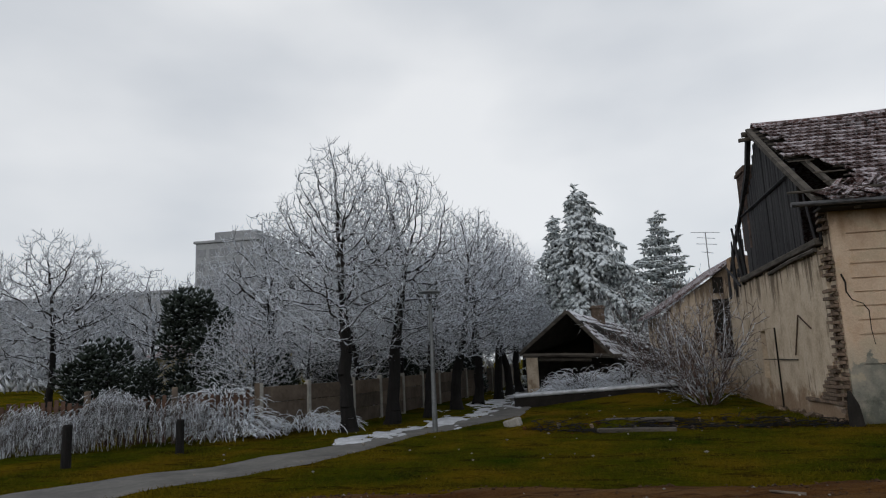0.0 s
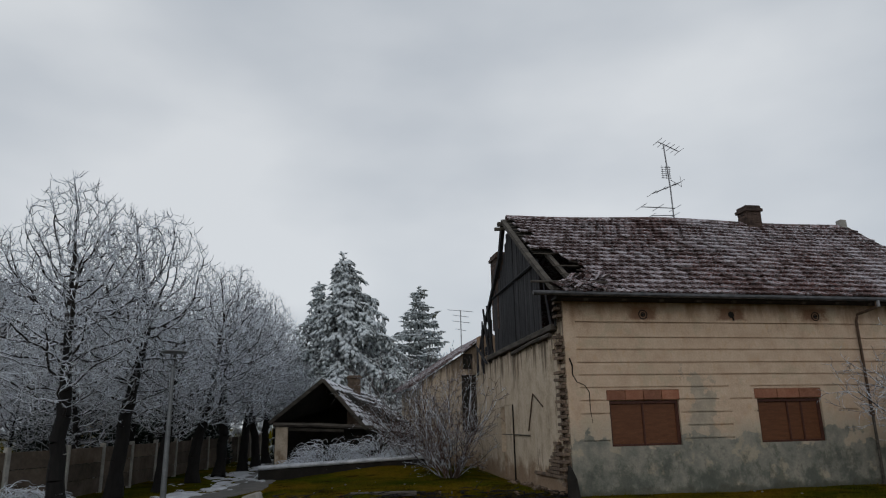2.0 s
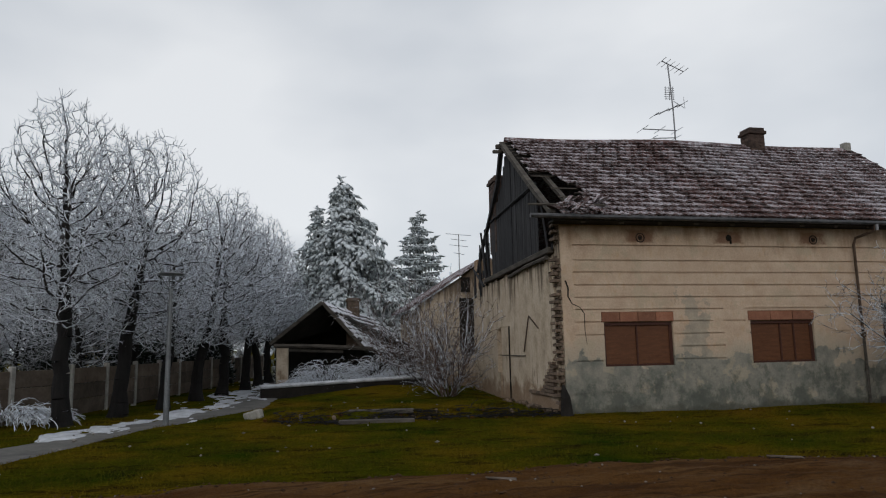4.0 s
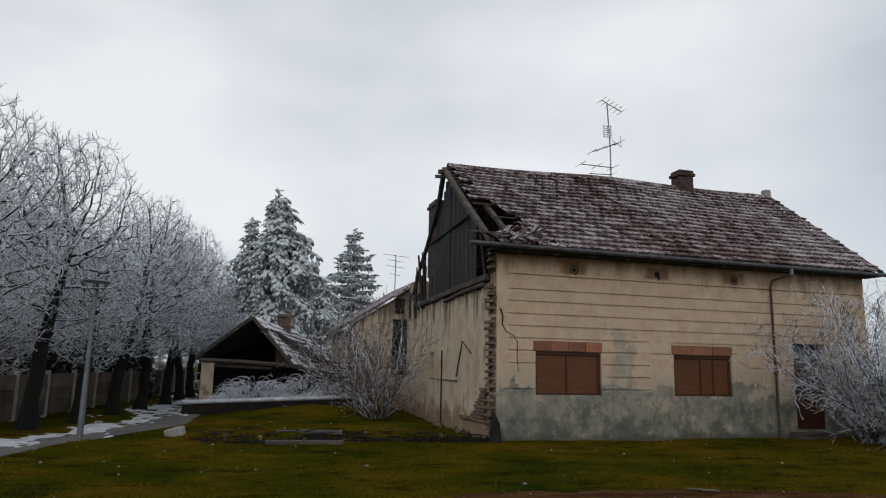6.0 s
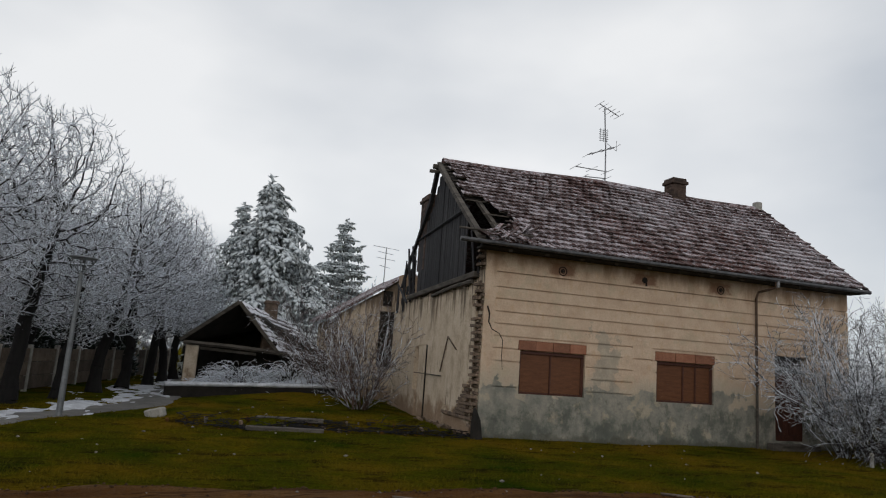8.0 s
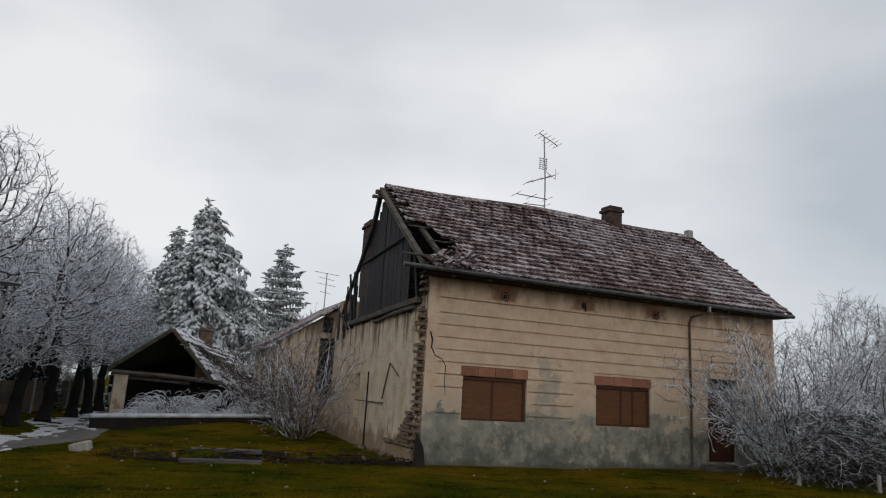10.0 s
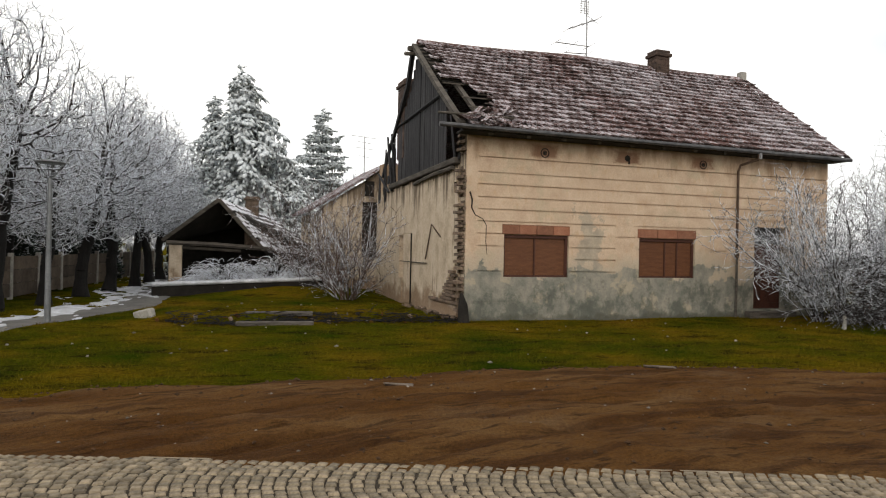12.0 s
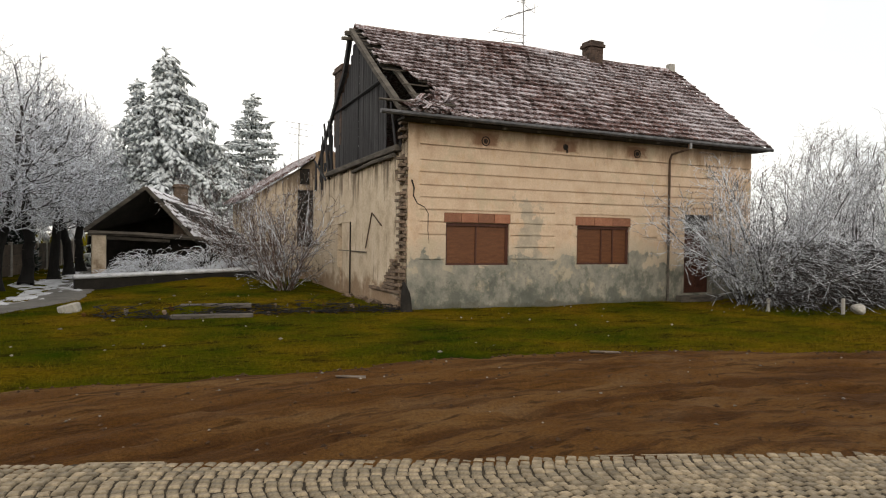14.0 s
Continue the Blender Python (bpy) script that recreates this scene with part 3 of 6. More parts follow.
gable = part("gable_wall", relief_wall(breaks(0.36, BACK, 0.13, 4.78, 5.12, 3.88, 4.82), breaks(-0.25, 3.5, 0.078, 1.98, 1.93, 0.72), gable_depth, 0.4,
             lambda u, v, d: (d + 0.02 * noise.noise(Vector((u, v, 3))), u, v)), M_GABLE, house, "peeling beige plaster stained by rain over bricks")
part("corner_masonry", Geo().box(0.055, 0.45, 0.05, 0.36, -0.25, 4.25), M_GABLE, house)
# a board over a former doorway, with its battens
part("door_panel", Geo().box(-0.03, 0.02, 3.88, 4.44, 0.06, 1.96, None, 0.008), M_GABLE, house, "pale board over a walled-up doorway")
part("batten", Geo().box(-0.04, -0.005, 3.83, 3.862, 0.04, 1.98, None, 0.006), M_DARK, house)
part("batten", Geo().box(-0.04, -0.005, 2.5, 4.9, 1.19, 1.212, None, 0.004), M_BEAM, house)
for y0, z0, y1, z1 in ((2.55, 1.30, 2.10, 2.18), (2.10, 2.18, 1.42, 1.86)):
    part("iron_bar", Geo().tube([(-0.03, y0, z0), (-0.03, y1, z1)], 0.016, 6), M_RUST, house)

# ---- windows, lintels, door ----
for k, (x0, x1, z0, z1) in enumerate(WIN):
    w = part("window", Geo().box(x0 + 0.004, x1 - 0.004, 0.05, 0.19, z0, z0 + 0.04, None, 0.006).box(x0 + 0.004, x1 - 0.004, 0.05, 0.19, z1 - 0.075, z1 - 0.004, None, 0.006)
             .box(x0 + 0.004, x0 + 0.05, 0.05, 0.19, z0 + 0.04, z1 - 0.075, None, 0.006).box(x1 - 0.05, x1 - 0.004, 0.05, 0.19, z0 + 0.04, z1 - 0.075, None, 0.006), M_DOOR, house, "window closed by brown shutters")
    splits = (x0 + 0.05, x0 + 0.80, x1 - 0.05) if k == 0 else (x0 + 0.05, x0 + 0.80, x0 + 1.16, x1 - 0.05)
    for a, b in zip(splits, splits[1:]):
        h = (z1 - z0 - 0.12) / 11
        slats = [z0 + 0.042 + h * s + o for s in range(12) for o in (0.0, 0.006)]
        g = relief_wall([a + 0.012, b - 0.012], slats[:-1], lambda u, v: 0.004 if (v - z0 - 0.042) % h < 0.006 else 0.0, 0.02, lambda u, v, d: (u, 0.092 + d, v))
        part("shutter", g, M_SHUTTER, w)
        part("mullion", Geo().box(b - 0.02, b + 0.02, 0.065, 0.13, z0 + 0.04, z1 - 0.075, None, 0.005), M_DOOR, w)
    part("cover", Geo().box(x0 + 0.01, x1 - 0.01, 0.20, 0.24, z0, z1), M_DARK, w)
    wide = x1 - x0 + 0.08
    nb = 4 if k == 0 else 3
    for s in range(nb):
        a = x0 - 0.05 + s * wide / nb
        part("lintel_brick", Geo().box(a + 0.006, a + wide / nb - 0.006, -0.008, 0.05, 1.938, 2.15, None, 0.008), M_LINTEL, w, "red clay lintel block")
x0, x1, z0, z1 = DOOR
door = part("door", Geo().box(x0 + 0.01, x1 - 0.01, 0.16, 0.22, z0 + 0.004, z1 - 0.45, None, 0.006), M_DOOR, house, "dark red-brown wooden door with a transom")
for a, b, c, d in ((x0 + 0.10, x0 + 0.47, 0.32, 0.95), (x0 + 0.57, x1 - 0.10, 0.32, 0.95), (x0 + 0.10, x0 + 0.47, 1.05, 1.75), (x0 + 0.57, x1 - 0.10, 1.05, 1.75)):
    part("door_panel", Geo().box(a, b, 0.14, 0.165, c, d, None, 0.012), M_DOOR, door)
part("handle", Geo().tube([(x0 + 0.12, 0.15, 1.1), (x0 + 0.12, 0.10, 1.1), (x0 + 0.22, 0.10, 1.1)], 0.012, 6), M_METAL, door, "small metal handle")
part("transom", Geo().box(x0 + 0.01, x1 - 0.01, 0.15, 0.22, z1 - 0.44, z1 - 0.40).box(x0 + 0.01, x1 - 0.01, 0.19, 0.20, z1 - 0.40, z1), M_METAL, door, "grey dusty transom light")
part("doorstep", Geo().box(x0 - 0.30, x1 + 0.2, -0.24, -0.004, -0.2, 0.13, None, 0.025), M_BEAM, house, "worn concrete step")
part("facade_crack", Geo().tube([(0.14, -0.002, 2.85), (0.20, -0.002, 2.68), (0.19, -0.002, 2.5), (0.28, -0.002, 2.34), (0.46, -0.002, 2.26), (0.55, -0.002, 2.12), (0.545, -0.002, 1.75), (0.58, -0.002, 1.46)],
     [0.020, 0.022, 0.016, 0.012, 0.009, 0.010, 0.008, 0.004], 5), M_DARK, facade, "dark crack running down the plaster")
for cx in (1.97, 4.2, 6.43):
    v = Geo()
    if cx == 4.2:
        v.tube([(cx, -0.006, 3.84), (cx, 0.002, 3.84)], [0.075, 0.085], 7).box(cx + 0.02, cx + 0.05, -0.03, 0.0, 3.70, 3.78)
    else:
        for r_ in (0.045, 0.10):
            v.tube([(cx + r_ * math.cos(a), -0.008, 3.82 + r_ * math.sin(a)) for a in np.linspace(0, 6.2832, 15)], 0.013, 5, False)
        v.tube([(cx, -0.004, 3.82), (cx, 0.001, 3.82)], 0.03, 8)
    part("vent", v, M_DARK, facade, "small round wall vent")

# ---- the roof ----
EAVE_Y, EAVE_Z, RIDGE_Y, RIDGE_Z = -0.50, 4.20, 3.9, 7.33
SLOPE = math.hypot(RIDGE_Y - EAVE_Y, RIDGE_Z - EAVE_Z)


def roof_point(x, s, lift=0.0):
    """A point of the front slope: s runs from the eave (0) to the ridge (1). The ridge sags towards the broken gable."""
    sag = s * 0.10 * max(0.0, 1 - x / 5.0) + 0.03 * math.sin(x * 0.9) * s
    return Vector((x, EAVE_Y + s * (RIDGE_Y - EAVE_Y) - lift * 0.58, EAVE_Z + s * (RIDGE_Z - EAVE_Z) - sag + lift * 0.81))


def right_edge(s):
    return 10.72 + 0.62 * s


roof = part("roof", Geo().add([(0.25, RIDGE_Y + 0.02, RIDGE_Z - 0.24), (right_edge(1), RIDGE_Y + 0.02, RIDGE_Z - 0.03), (right_edge(0), BACK + 0.5, EAVE_Z), (1.7, BACK + 0.5, EAVE_Z),
            (0.25, RIDGE_Y + 0.02, RIDGE_Z - 0.30), (right_edge(1), RIDGE_Y + 0.02, RIDGE_Z - 0.1), (right_edge(0), BACK + 0.5, EAVE_Z - 0.08), (1.7, BACK + 0.5, EAVE_Z - 0.08)],
            [(0, 1, 2, 3), (7, 6, 5, 4), (0, 4, 5, 1), (1, 5, 6, 2), (2, 6, 7, 3), (3, 7, 4, 0)]), M_TILE, house, "dark red clay tiles dusted with frost")
for x in [0.45 + 0.9 * k for k in range(12)]:
    part("rafter", Geo().tube([roof_point(x, 0.0, -0.13), roof_point(x, 0.985, -0.13)], 0.07, 4), M_BEAM, roof)
ROWS, TILE_W = 20, 0.215
for r in range(ROWS):
    s = (r + 0.35) / ROWS
    a = 0.0 if not 0.10 < s < 0.46 else (0.25 if r in (4, 6) else 0.75)
    part("roof_batten", Geo().tube([roof_point(a, s, -0.03), roof_point(right_edge(s) - 0.15, s, -0.03)], 0.022, 4), M_BEAM, roof)
# added dark sheet, keeps sky and light from leaking between the tiles
deck = Geo()
for a, b in ((0.0, 0.25), (0.25, 0.5), (0.5, 0.75), (0.75, 0.99)):
    left = 1.1 if a < 0.25 else 0.95 if a < 0.5 else 0.02
    deck.add([roof_point(left, a, -0.06), roof_point(4.0, a, -0.06), roof_point(right_edge(a) - 0.1, a, -0.06), roof_point(right_edge(b) - 0.1, b, -0.06), roof_point(4.0, b, -0.06), roof_point(left, b, -0.06)], [(0, 1, 4, 5), (1, 2, 3, 4)])
part("underlay", deck, M_DARK, roof)
# near-black boards draw the shadow band below the gutter
part("eave_soffit", Geo().box(-0.2, LEN + 0.1, -0.44, 0.0, 4.10, 4.14), M_DARK, roof, "eave boards coloured near-black for the shade under the eave")
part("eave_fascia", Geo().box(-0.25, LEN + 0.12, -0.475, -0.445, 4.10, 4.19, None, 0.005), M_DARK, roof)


def tile_shape(bow=0.016):
    """One interlocking clay tile: a rolled rib on one edge, thickness at its lower edge."""
    w, l, t = TILE_W, SLOPE / ROWS * 1.16, 0.052
    prof = ((0, 0.004), (0.035, bow + 0.006), (0.07, 0.004), (0.14, 0.0), (w - 0.004, 0.002))
    v = [(x, 0.0, z + 0.062) for x, z in prof] + [(x, l, z - 0.004) for x, z in prof] + [(x, 0.012, z + 0.062 - t) for x, z in prof]
    n = len(prof)
    f = [(i, i + 1, n + i + 1, n + i) for i in range(n - 1)] + [(2 * n + i, 2 * n + i + 1, i + 1, i) for i in range(n - 1)]
    f += [(0, n, 2 * n), (n - 1, 3 * n - 1, 2 * n - 1)]
    return v, f


def tile_gone(x, s):
    y = EAVE_Y + s * (RIDGE_Y - EAVE_Y)
    if y > 1.5:
        return x < -0.10 + 0.12 * abs(math.sin(y * 7)) + (0.28 if 2.45 < y < 2.75 else 0)
    if y > -0.12:
        return x < np.interp(y, (-0.12, 0.1, 0.5, 1.04, 1.5), (0.15, 0.52, 0.80, 0.70, 0.45))
    return x < -0.2


rt = random.Random(11)
tv, tf = tile_shape()
tile_mesh = Geo().add(tv, tf).mesh("tile")
tile_mesh.materials.append(M_TILE_ONE)
singles, rest_v, rest_f = [], [], []
for r in range(ROWS):
    s = r / ROWS
    shift = 0.0 if r % 2 else TILE_W / 2
    x = -0.12 + shift
    while x < right_edge(s) - 0.05:
        if not tile_gone(x, s):
            p, q = roof_point(x, s, 0.012), roof_point(x, s + 1 / ROWS, 0.012)
            up = (q - p).normalized()
            loose = x < 1.4 and r < 2 or (x < 0.9 and r < 8)
            m = Matrix((Vector((1, 0, 0)), up, Vector((1, 0, 0)).cross(up))).transposed().to_4x4()
            m = Matrix.Translation(p) @ m @ pose(0, 0, 0, rt.gauss(0, 0.8), rt.gauss(0, 0.8), rt.gauss(0, 14 if loose else 0.9))
            m.translation += Vector((rt.gauss(0, 0.004), 0, rt.uniform(0, 0.008)))
            if len(singles) < 264 and x < 3.4 and (r < 8 or x < 1.9):
                singles.append(m)
            else:
                n = len(rest_v)
                rest_v += [tuple(m @ Vector(v)) for v in tv]
                rest_f += [tuple(n + i for i in f) for f in tf]
        x += TILE_W
for k in range(34):
    x, d = rt.uniform(-0.12, 0.95), rt.uniform(-0.02, 0.10)
    p = roof_point(x, d, 0.05 + rt.uniform(0, 0.09))
    singles.append(Matrix.Translation(p) @ pose(0, 0, 0, 35 + rt.gauss(0, 12), rt.gauss(0, 14), rt.gauss(0, 55)) @ Matrix.Scale(rt.uniform(0.6, 0.95), 4))
tagged(part("tile_field", Geo().add(rest_v, rest_f), M_TILE, roof), "rows of old clay tiles with frost", kind="stuff")
for k in range(32):
    x = 0.05 + k * 0.355
    if x > right_edge(1) - 0.3:
        break
    p, q = roof_point(x, 1.0), roof_point(x + 0.38, 1.0)
    cap = Geo()
    arc = [(-0.13, -0.075), (-0.09, 0.02), (0.0, 0.065), (0.09, 0.02), (0.13, -0.075)]
    cap.add([(e.x, e.y + a * sc, e.z + b * sc + 0.03) for e, sc in ((p, 1.0), (q, 0.92)) for a, b in arc] + [(e.x, e.y + a * 0.85, e.z + b * 0.85 + 0.01) for e in (p, q) for a, b in arc],
            [(i, i + 1, 6 + i, 5 + i) for i in range(4)] + [(10 + i, 15 + i, 16 + i, 11 + i) for i in range(4)] + [(i, 10 + i, 11 + i, i + 1) for i in range(4)])
    part("ridge_tile", cap, M_TILE_ONE, roof)
part("ridge_end", Geo().box(right_edge(1) - 0.22, right_edge(1) + 0.02, RIDGE_Y - 0.12, RIDGE_Y + 0.12, RIDGE_Z - 0.1, RIDGE_Z + 0.26, None, 0.03), M_CONC, roof)
verge = Geo()
for a, b in ((0.0, 0.5), (0.5, 1.0)):
    verge.tube([roof_point(right_edge(a) + 0.03, a, 0.0), roof_point(right_edge(b) + 0.03, b, 0.0)], 0.05, 6)
part("verge", verge, M_TILE_ONE, roof)
# rake beams and broken timbers of the open gable
part("rake_beam", Geo().tube([(-0.20, -0.36, 4.24), (-0.13, 1.6, 5.53), (-0.05, RIDGE_Y, 7.12)], 0.085, 4), M_BEAM, house, "long grey bargeboard along the roof edge")
part("rake_beam", Geo().tube([(-0.05, RIDGE_Y, 7.08), (0.0, 4.55, 6.18), (0.02, 5.7, 5.22), (0.04, 6.6, 4.6), (0.08, 7.6, 3.8)], [0.08, 0.08, 0.07, 0.06, 0.05], 4), M_BOARD, house)
part("ridge_beam", Geo().tube([(-0.22, RIDGE_Y - 0.02, 7.02), (3.0, RIDGE_Y, 7.08)], 0.08, 4), M_BEAM, house)
part("ridge_stub", Geo().tube([(-0.34, RIDGE_Y - 0.12, 6.84), (0.5, RIDGE_Y - 0.1, 6.90)], 0.06, 4), M_BEAM, house)
part("tie_beam", Geo().box(-0.10, 0.12, 0.30, 6.0, 3.50, 3.64, pose(0, 0, 0.02, -1.6, 0, 0), 0.02), M_BEAM, house, "split grey tie beam on the gable wall")
part("tie_beam", Geo().tube([(-0.08, 0.5, 3.42), (-0.06, 2.0, 3.40), (-0.05, 3.6, 3.30)], 0.05, 6), M_BEAM, house)
rb = random.Random(3)
y = 1.42
while y < 7.1:
    wide = rb.uniform(0.15, 0.21)
    rake = float(np.interp(y + wide / 2, (1.4, RIDGE_Y, 4.55, 5.7, 6.6, 7.6), (5.16, 7.02, 6.14, 5.2, 4.6, 3.85)))
    top = rake - 0.12 - (rb.uniform(0.2, 1.0) if y > 5.6 else rb.uniform(0, 0.06))
    low = 3.60 - 0.03 * y + (rb.uniform(-0.1, 0.5) if y > 5.7 else 0)
    if not (y > 5.6 and rb.random() < 0.3) and top > low + 0.2:
        slant = 0.0 if y < 5.5 else rb.uniform(-5, 3)
        part("board", Geo().box(-0.012, 0.012, -wide / 2 + 0.006, wide / 2 - 0.006, low - top, 0, None, 0.004), M_BOARD, house, "", pose(0.07 + rb.uniform(-0.01, 0.012), y + wide / 2, top, slant, 0, 0))
    y += wide
for a, b, r_ in (((0.03, 1.4, 5.36), (0.03, 5.7, 5.18), 0.045), ((0.05, 0.75, 3.6), (0.10, 1.25, 4.75), 0.03), ((0.0, 0.35, 3.6), (-0.05, 0.10, 4.30), 0.035), ((0.06, 1.9, 3.6), (0.04, 2.0, 5.9), 0.025),
               ((0.0, 6.1, 3.3), (-0.05, 6.5, 5.0), 0.045), ((-0.05, 6.7, 3.0), (-0.12, 6.4, 4.6), 0.035), ((0.05, 7.2, 2.9), (0.0, 6.9, 4.4), 0.05), ((-0.08, 7.3, 3.0), (0.0, 7.6, 3.9), 0.04), ((0.05, 5.9, 3.4), (0.0, 6.2, 5.05), 0.05), ((0.1, 6.4, 3.2), (0.06, 6.05, 4.9), 0.04), ((0.02, 6.9, 3.1), (0.06, 7.15, 4.25), 0.045), ((0.12, 7.6, 2.8), (0.1, 7.2, 4.1), 0.04), ((-0.15, 5.9, 3.25), (-0.1, 7.4, 3.95), 0.04)):
    part("broken_timber", Geo().tube([a, Vector(a).lerp(Vector(b), 0.5) + Vector((0.01, 0.02, 0)), b], [r_, r_, r_ * 0.7], 5), M_BOARD, house)
part("gutter", Geo().tube([(-0.78, -0.53, 4.185), (2.5, -0.53, 4.17), (6.0, -0.53, 4.165), (LEN + 0.2, -0.53, 4.15)], 0.052, 10), M_METAL, house, "dull zinc gutter sticking out past the corner")
part("gutter_rod", Geo().tube([(-0.78, -0.40, 4.45), (1.0, -0.38, 4.47)], 0.025, 6), M_BEAM, house)
part("downpipe", Geo().tube([(7.70, -0.53, 4.12), (7.70, -0.50, 3.98), (7.50, -0.12, 3.86), (7.475, -0.08, 3.70), (7.475, -0.08, 1.60)], 0.032, 10), M_RUST, house, "thin rusty brown downpipe")
part("pipe_bracket", Geo().tube([(7.475, -0.08, 1.62), (7.475, -0.08, 1.50)], 0.060, 10), M_RUST, house)
part("pipe_foot", Geo().tube([(7.475, -0.09, 1.50), (7.475, -0.09, 0.0)], 0.03, 8), M_BEAM, house)
part("gutter_outlet", Geo().tube([(7.72, -0.55, 4.13), (7.72, -0.55, 3.98)], 0.04, 8), M_ALU, house)


def chimney(x0, x1, y0, y1, z0, z1, label):
    c = part("chimney", Geo().box(x0, x1, y0, y1, z0, z1 - 0.2, None, 0.012), M_CHIM, house, label)
    h, k = 0.085, 0
    z = z0 + 0.01
    while z < z1 - 0.22:
        for side in range(3):
            a, b = (x0, x1) if side == 0 else (y0, y1)
            n = 3
            for i in range(n):
                o = (0.5 if k % 2 else 0.0) * (b - a) / n
                lo, hi = a + i * (b - a) / n + 0.006 + (o if i else 0), a + (i + 1) * (b - a) / n - 0.006 + (o if i < n - 1 else 0)
                if side == 0:
                    g = Geo().box(lo, hi, y0 - 0.010, y0 + 0.02, z, z + h - 0.012)
                else:
                    xx = x0 if side == 1 else x1
                    g = Geo().box(xx - 0.010, xx + 0.010, lo, hi, z, z + h - 0.012)
                part("brick", g, M_CHIM, c)
        z += h
        k += 1
    part("cap", Geo().box(x0 - 0.06, x1 + 0.06, y0 - 0.06, y1 + 0.06, z1 - 0.2, z1 - 0.1, None, 0.015).box(x0 - 0.02, x1 + 0.02, y0 - 0.02, y1 + 0.02, z1 - 0.1, z1, None, 0.02), M_CHIM, c)


chimney(7.66, 8.14, 3.60, 4.05, 6.7, 7.86, "square brick chimney on the ridge")
chimney(0.06, 0.52, 5.08, 5.78, 4.2, 6.52, "crumbling dark brick chimney behind the gable")

# television aerial on the ridge
aerial = thing("tv_aerial", "tall thin metal television aerial fixed to the roof ridge", "aerial", pose(5.34, 3.9, 7.2))
part("mast", Geo().tube([(0.03, 0, -0.3), (0.02, 0, 1.2), (-0.06, 0, 2.62)], 0.022, 6), M_ALU, aerial)
for z, x0_, x1_, tilt, n, half in ((2.62, -0.25, 0.45, -0.42, 6, 0.28), (1.25, -0.62, 0.35, 0.42, 4, 0.3), (0.55, -1.02, 0.1, 0.0, 3, 0.35), (0.32, -0.72, 0.05, 0.06, 2, 0.3)):
    boom = part("boom", Geo().tube([(x0_, 0, z + tilt * x0_), (x1_, 0, z + tilt * x1_)], 0.016, 5), M_ALU, aerial)
    for i in range(n):
        x = x0_ + (x1_ - x0_) * i / max(1, n - 1)
        part("element", Geo().tube([(x, -half, z + tilt * x), (x, half, z + tilt * x)], 0.008, 4), M_ALU, boom)
grid_g = Geo()
for i in range(6):
    grid_g.tube([(-0.20, 0.05, 1.55 + i * 0.07), (0.12, 0.05, 1.55 + i * 0.07)], 0.009, 4)
for i in range(3):
    grid_g.tube([(-0.16 + i * 0.12, 0.05, 1.52), (-0.16 + i * 0.12, 0.05, 1.95)], 0.009, 4)
part("reflector_grid", grid_g, M_ALU, aerial)
part("dipole", Geo().tube([(0.02, -0.05, 1.45), (0.38, -0.05, 1.25), (0.36, -0.05, 1.6)], 0.01, 4), M_ALU, aerial)

# ---- low rear house and the collapsed shed ----
annex = thing("rear_house", "low cream rear house with a frosted sloping roof edge", "house")
AY = 10.0
ag = Geo().add([(x, y, z) for y in (AY, AY + 0.3) for x, z in ((-1.5, -0.2), (3.2, -0.2), (3.2, 3.2), (1.0, 4.55), (-1.5, 2.95))], [(0, 1, 2, 3, 4), (9, 8, 7, 6, 5), (0, 5, 6, 1), (1, 6, 7, 2), (4, 3, 8, 9), (0, 4, 9, 5)])
part("wall", ag, M_GABLE, annex, "stained beige plaster")
part("side_wall", Geo().box(-1.5, -1.2, AY + 0.31, 15, -0.2, 2.8), M_GABLE, annex)
# flat near-black panels stand for the shade inside the openings
part("opening", Geo().box(-0.02, 0.62, AY - 0.03, AY - 0.004, 1.2, 3.2, None, 0.01), M_DARK, annex, "flat black panel for the shaded gap of a missing door")
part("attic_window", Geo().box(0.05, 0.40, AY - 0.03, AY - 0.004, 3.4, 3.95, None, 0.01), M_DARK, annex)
part("roof", Geo().add([(x, y, z + o) for y in (AY - 0.22, 15.0) for o in (0, -0.10) for x, z in ((-1.9, 2.87), (1.0, 4.74), (3.9, 2.9))],
     [(0, 1, 7, 6), (1, 2, 8, 7), (4, 3, 9, 10), (5, 4, 10, 11), (0, 3, 4, 1), (1, 4, 5, 2), (6, 7, 10, 9), (7, 8, 11, 10), (0, 6, 9, 3), (2, 5, 11, 8)]), M_TILE, annex, "frosted tile roof edge")
aerial2 = thing("tv_aerial", "small television aerial on the rear house", "aerial", pose(0.15, 10.6, 4.2))
part("mast", Geo().tube([(0, 0, -0.3), (0, 0, 1.45)], 0.018, 6), M_ALU, aerial2)
for z, half in ((1.42, 0.5), (1.22, 0.3), (1.0, 0.36), (0.7, 0.2)):
    part("element", Geo().tube([(-half, 0, z + 0.04), (half, 0, z - 0.03)], 0.011, 4), M_ALU, aerial2)

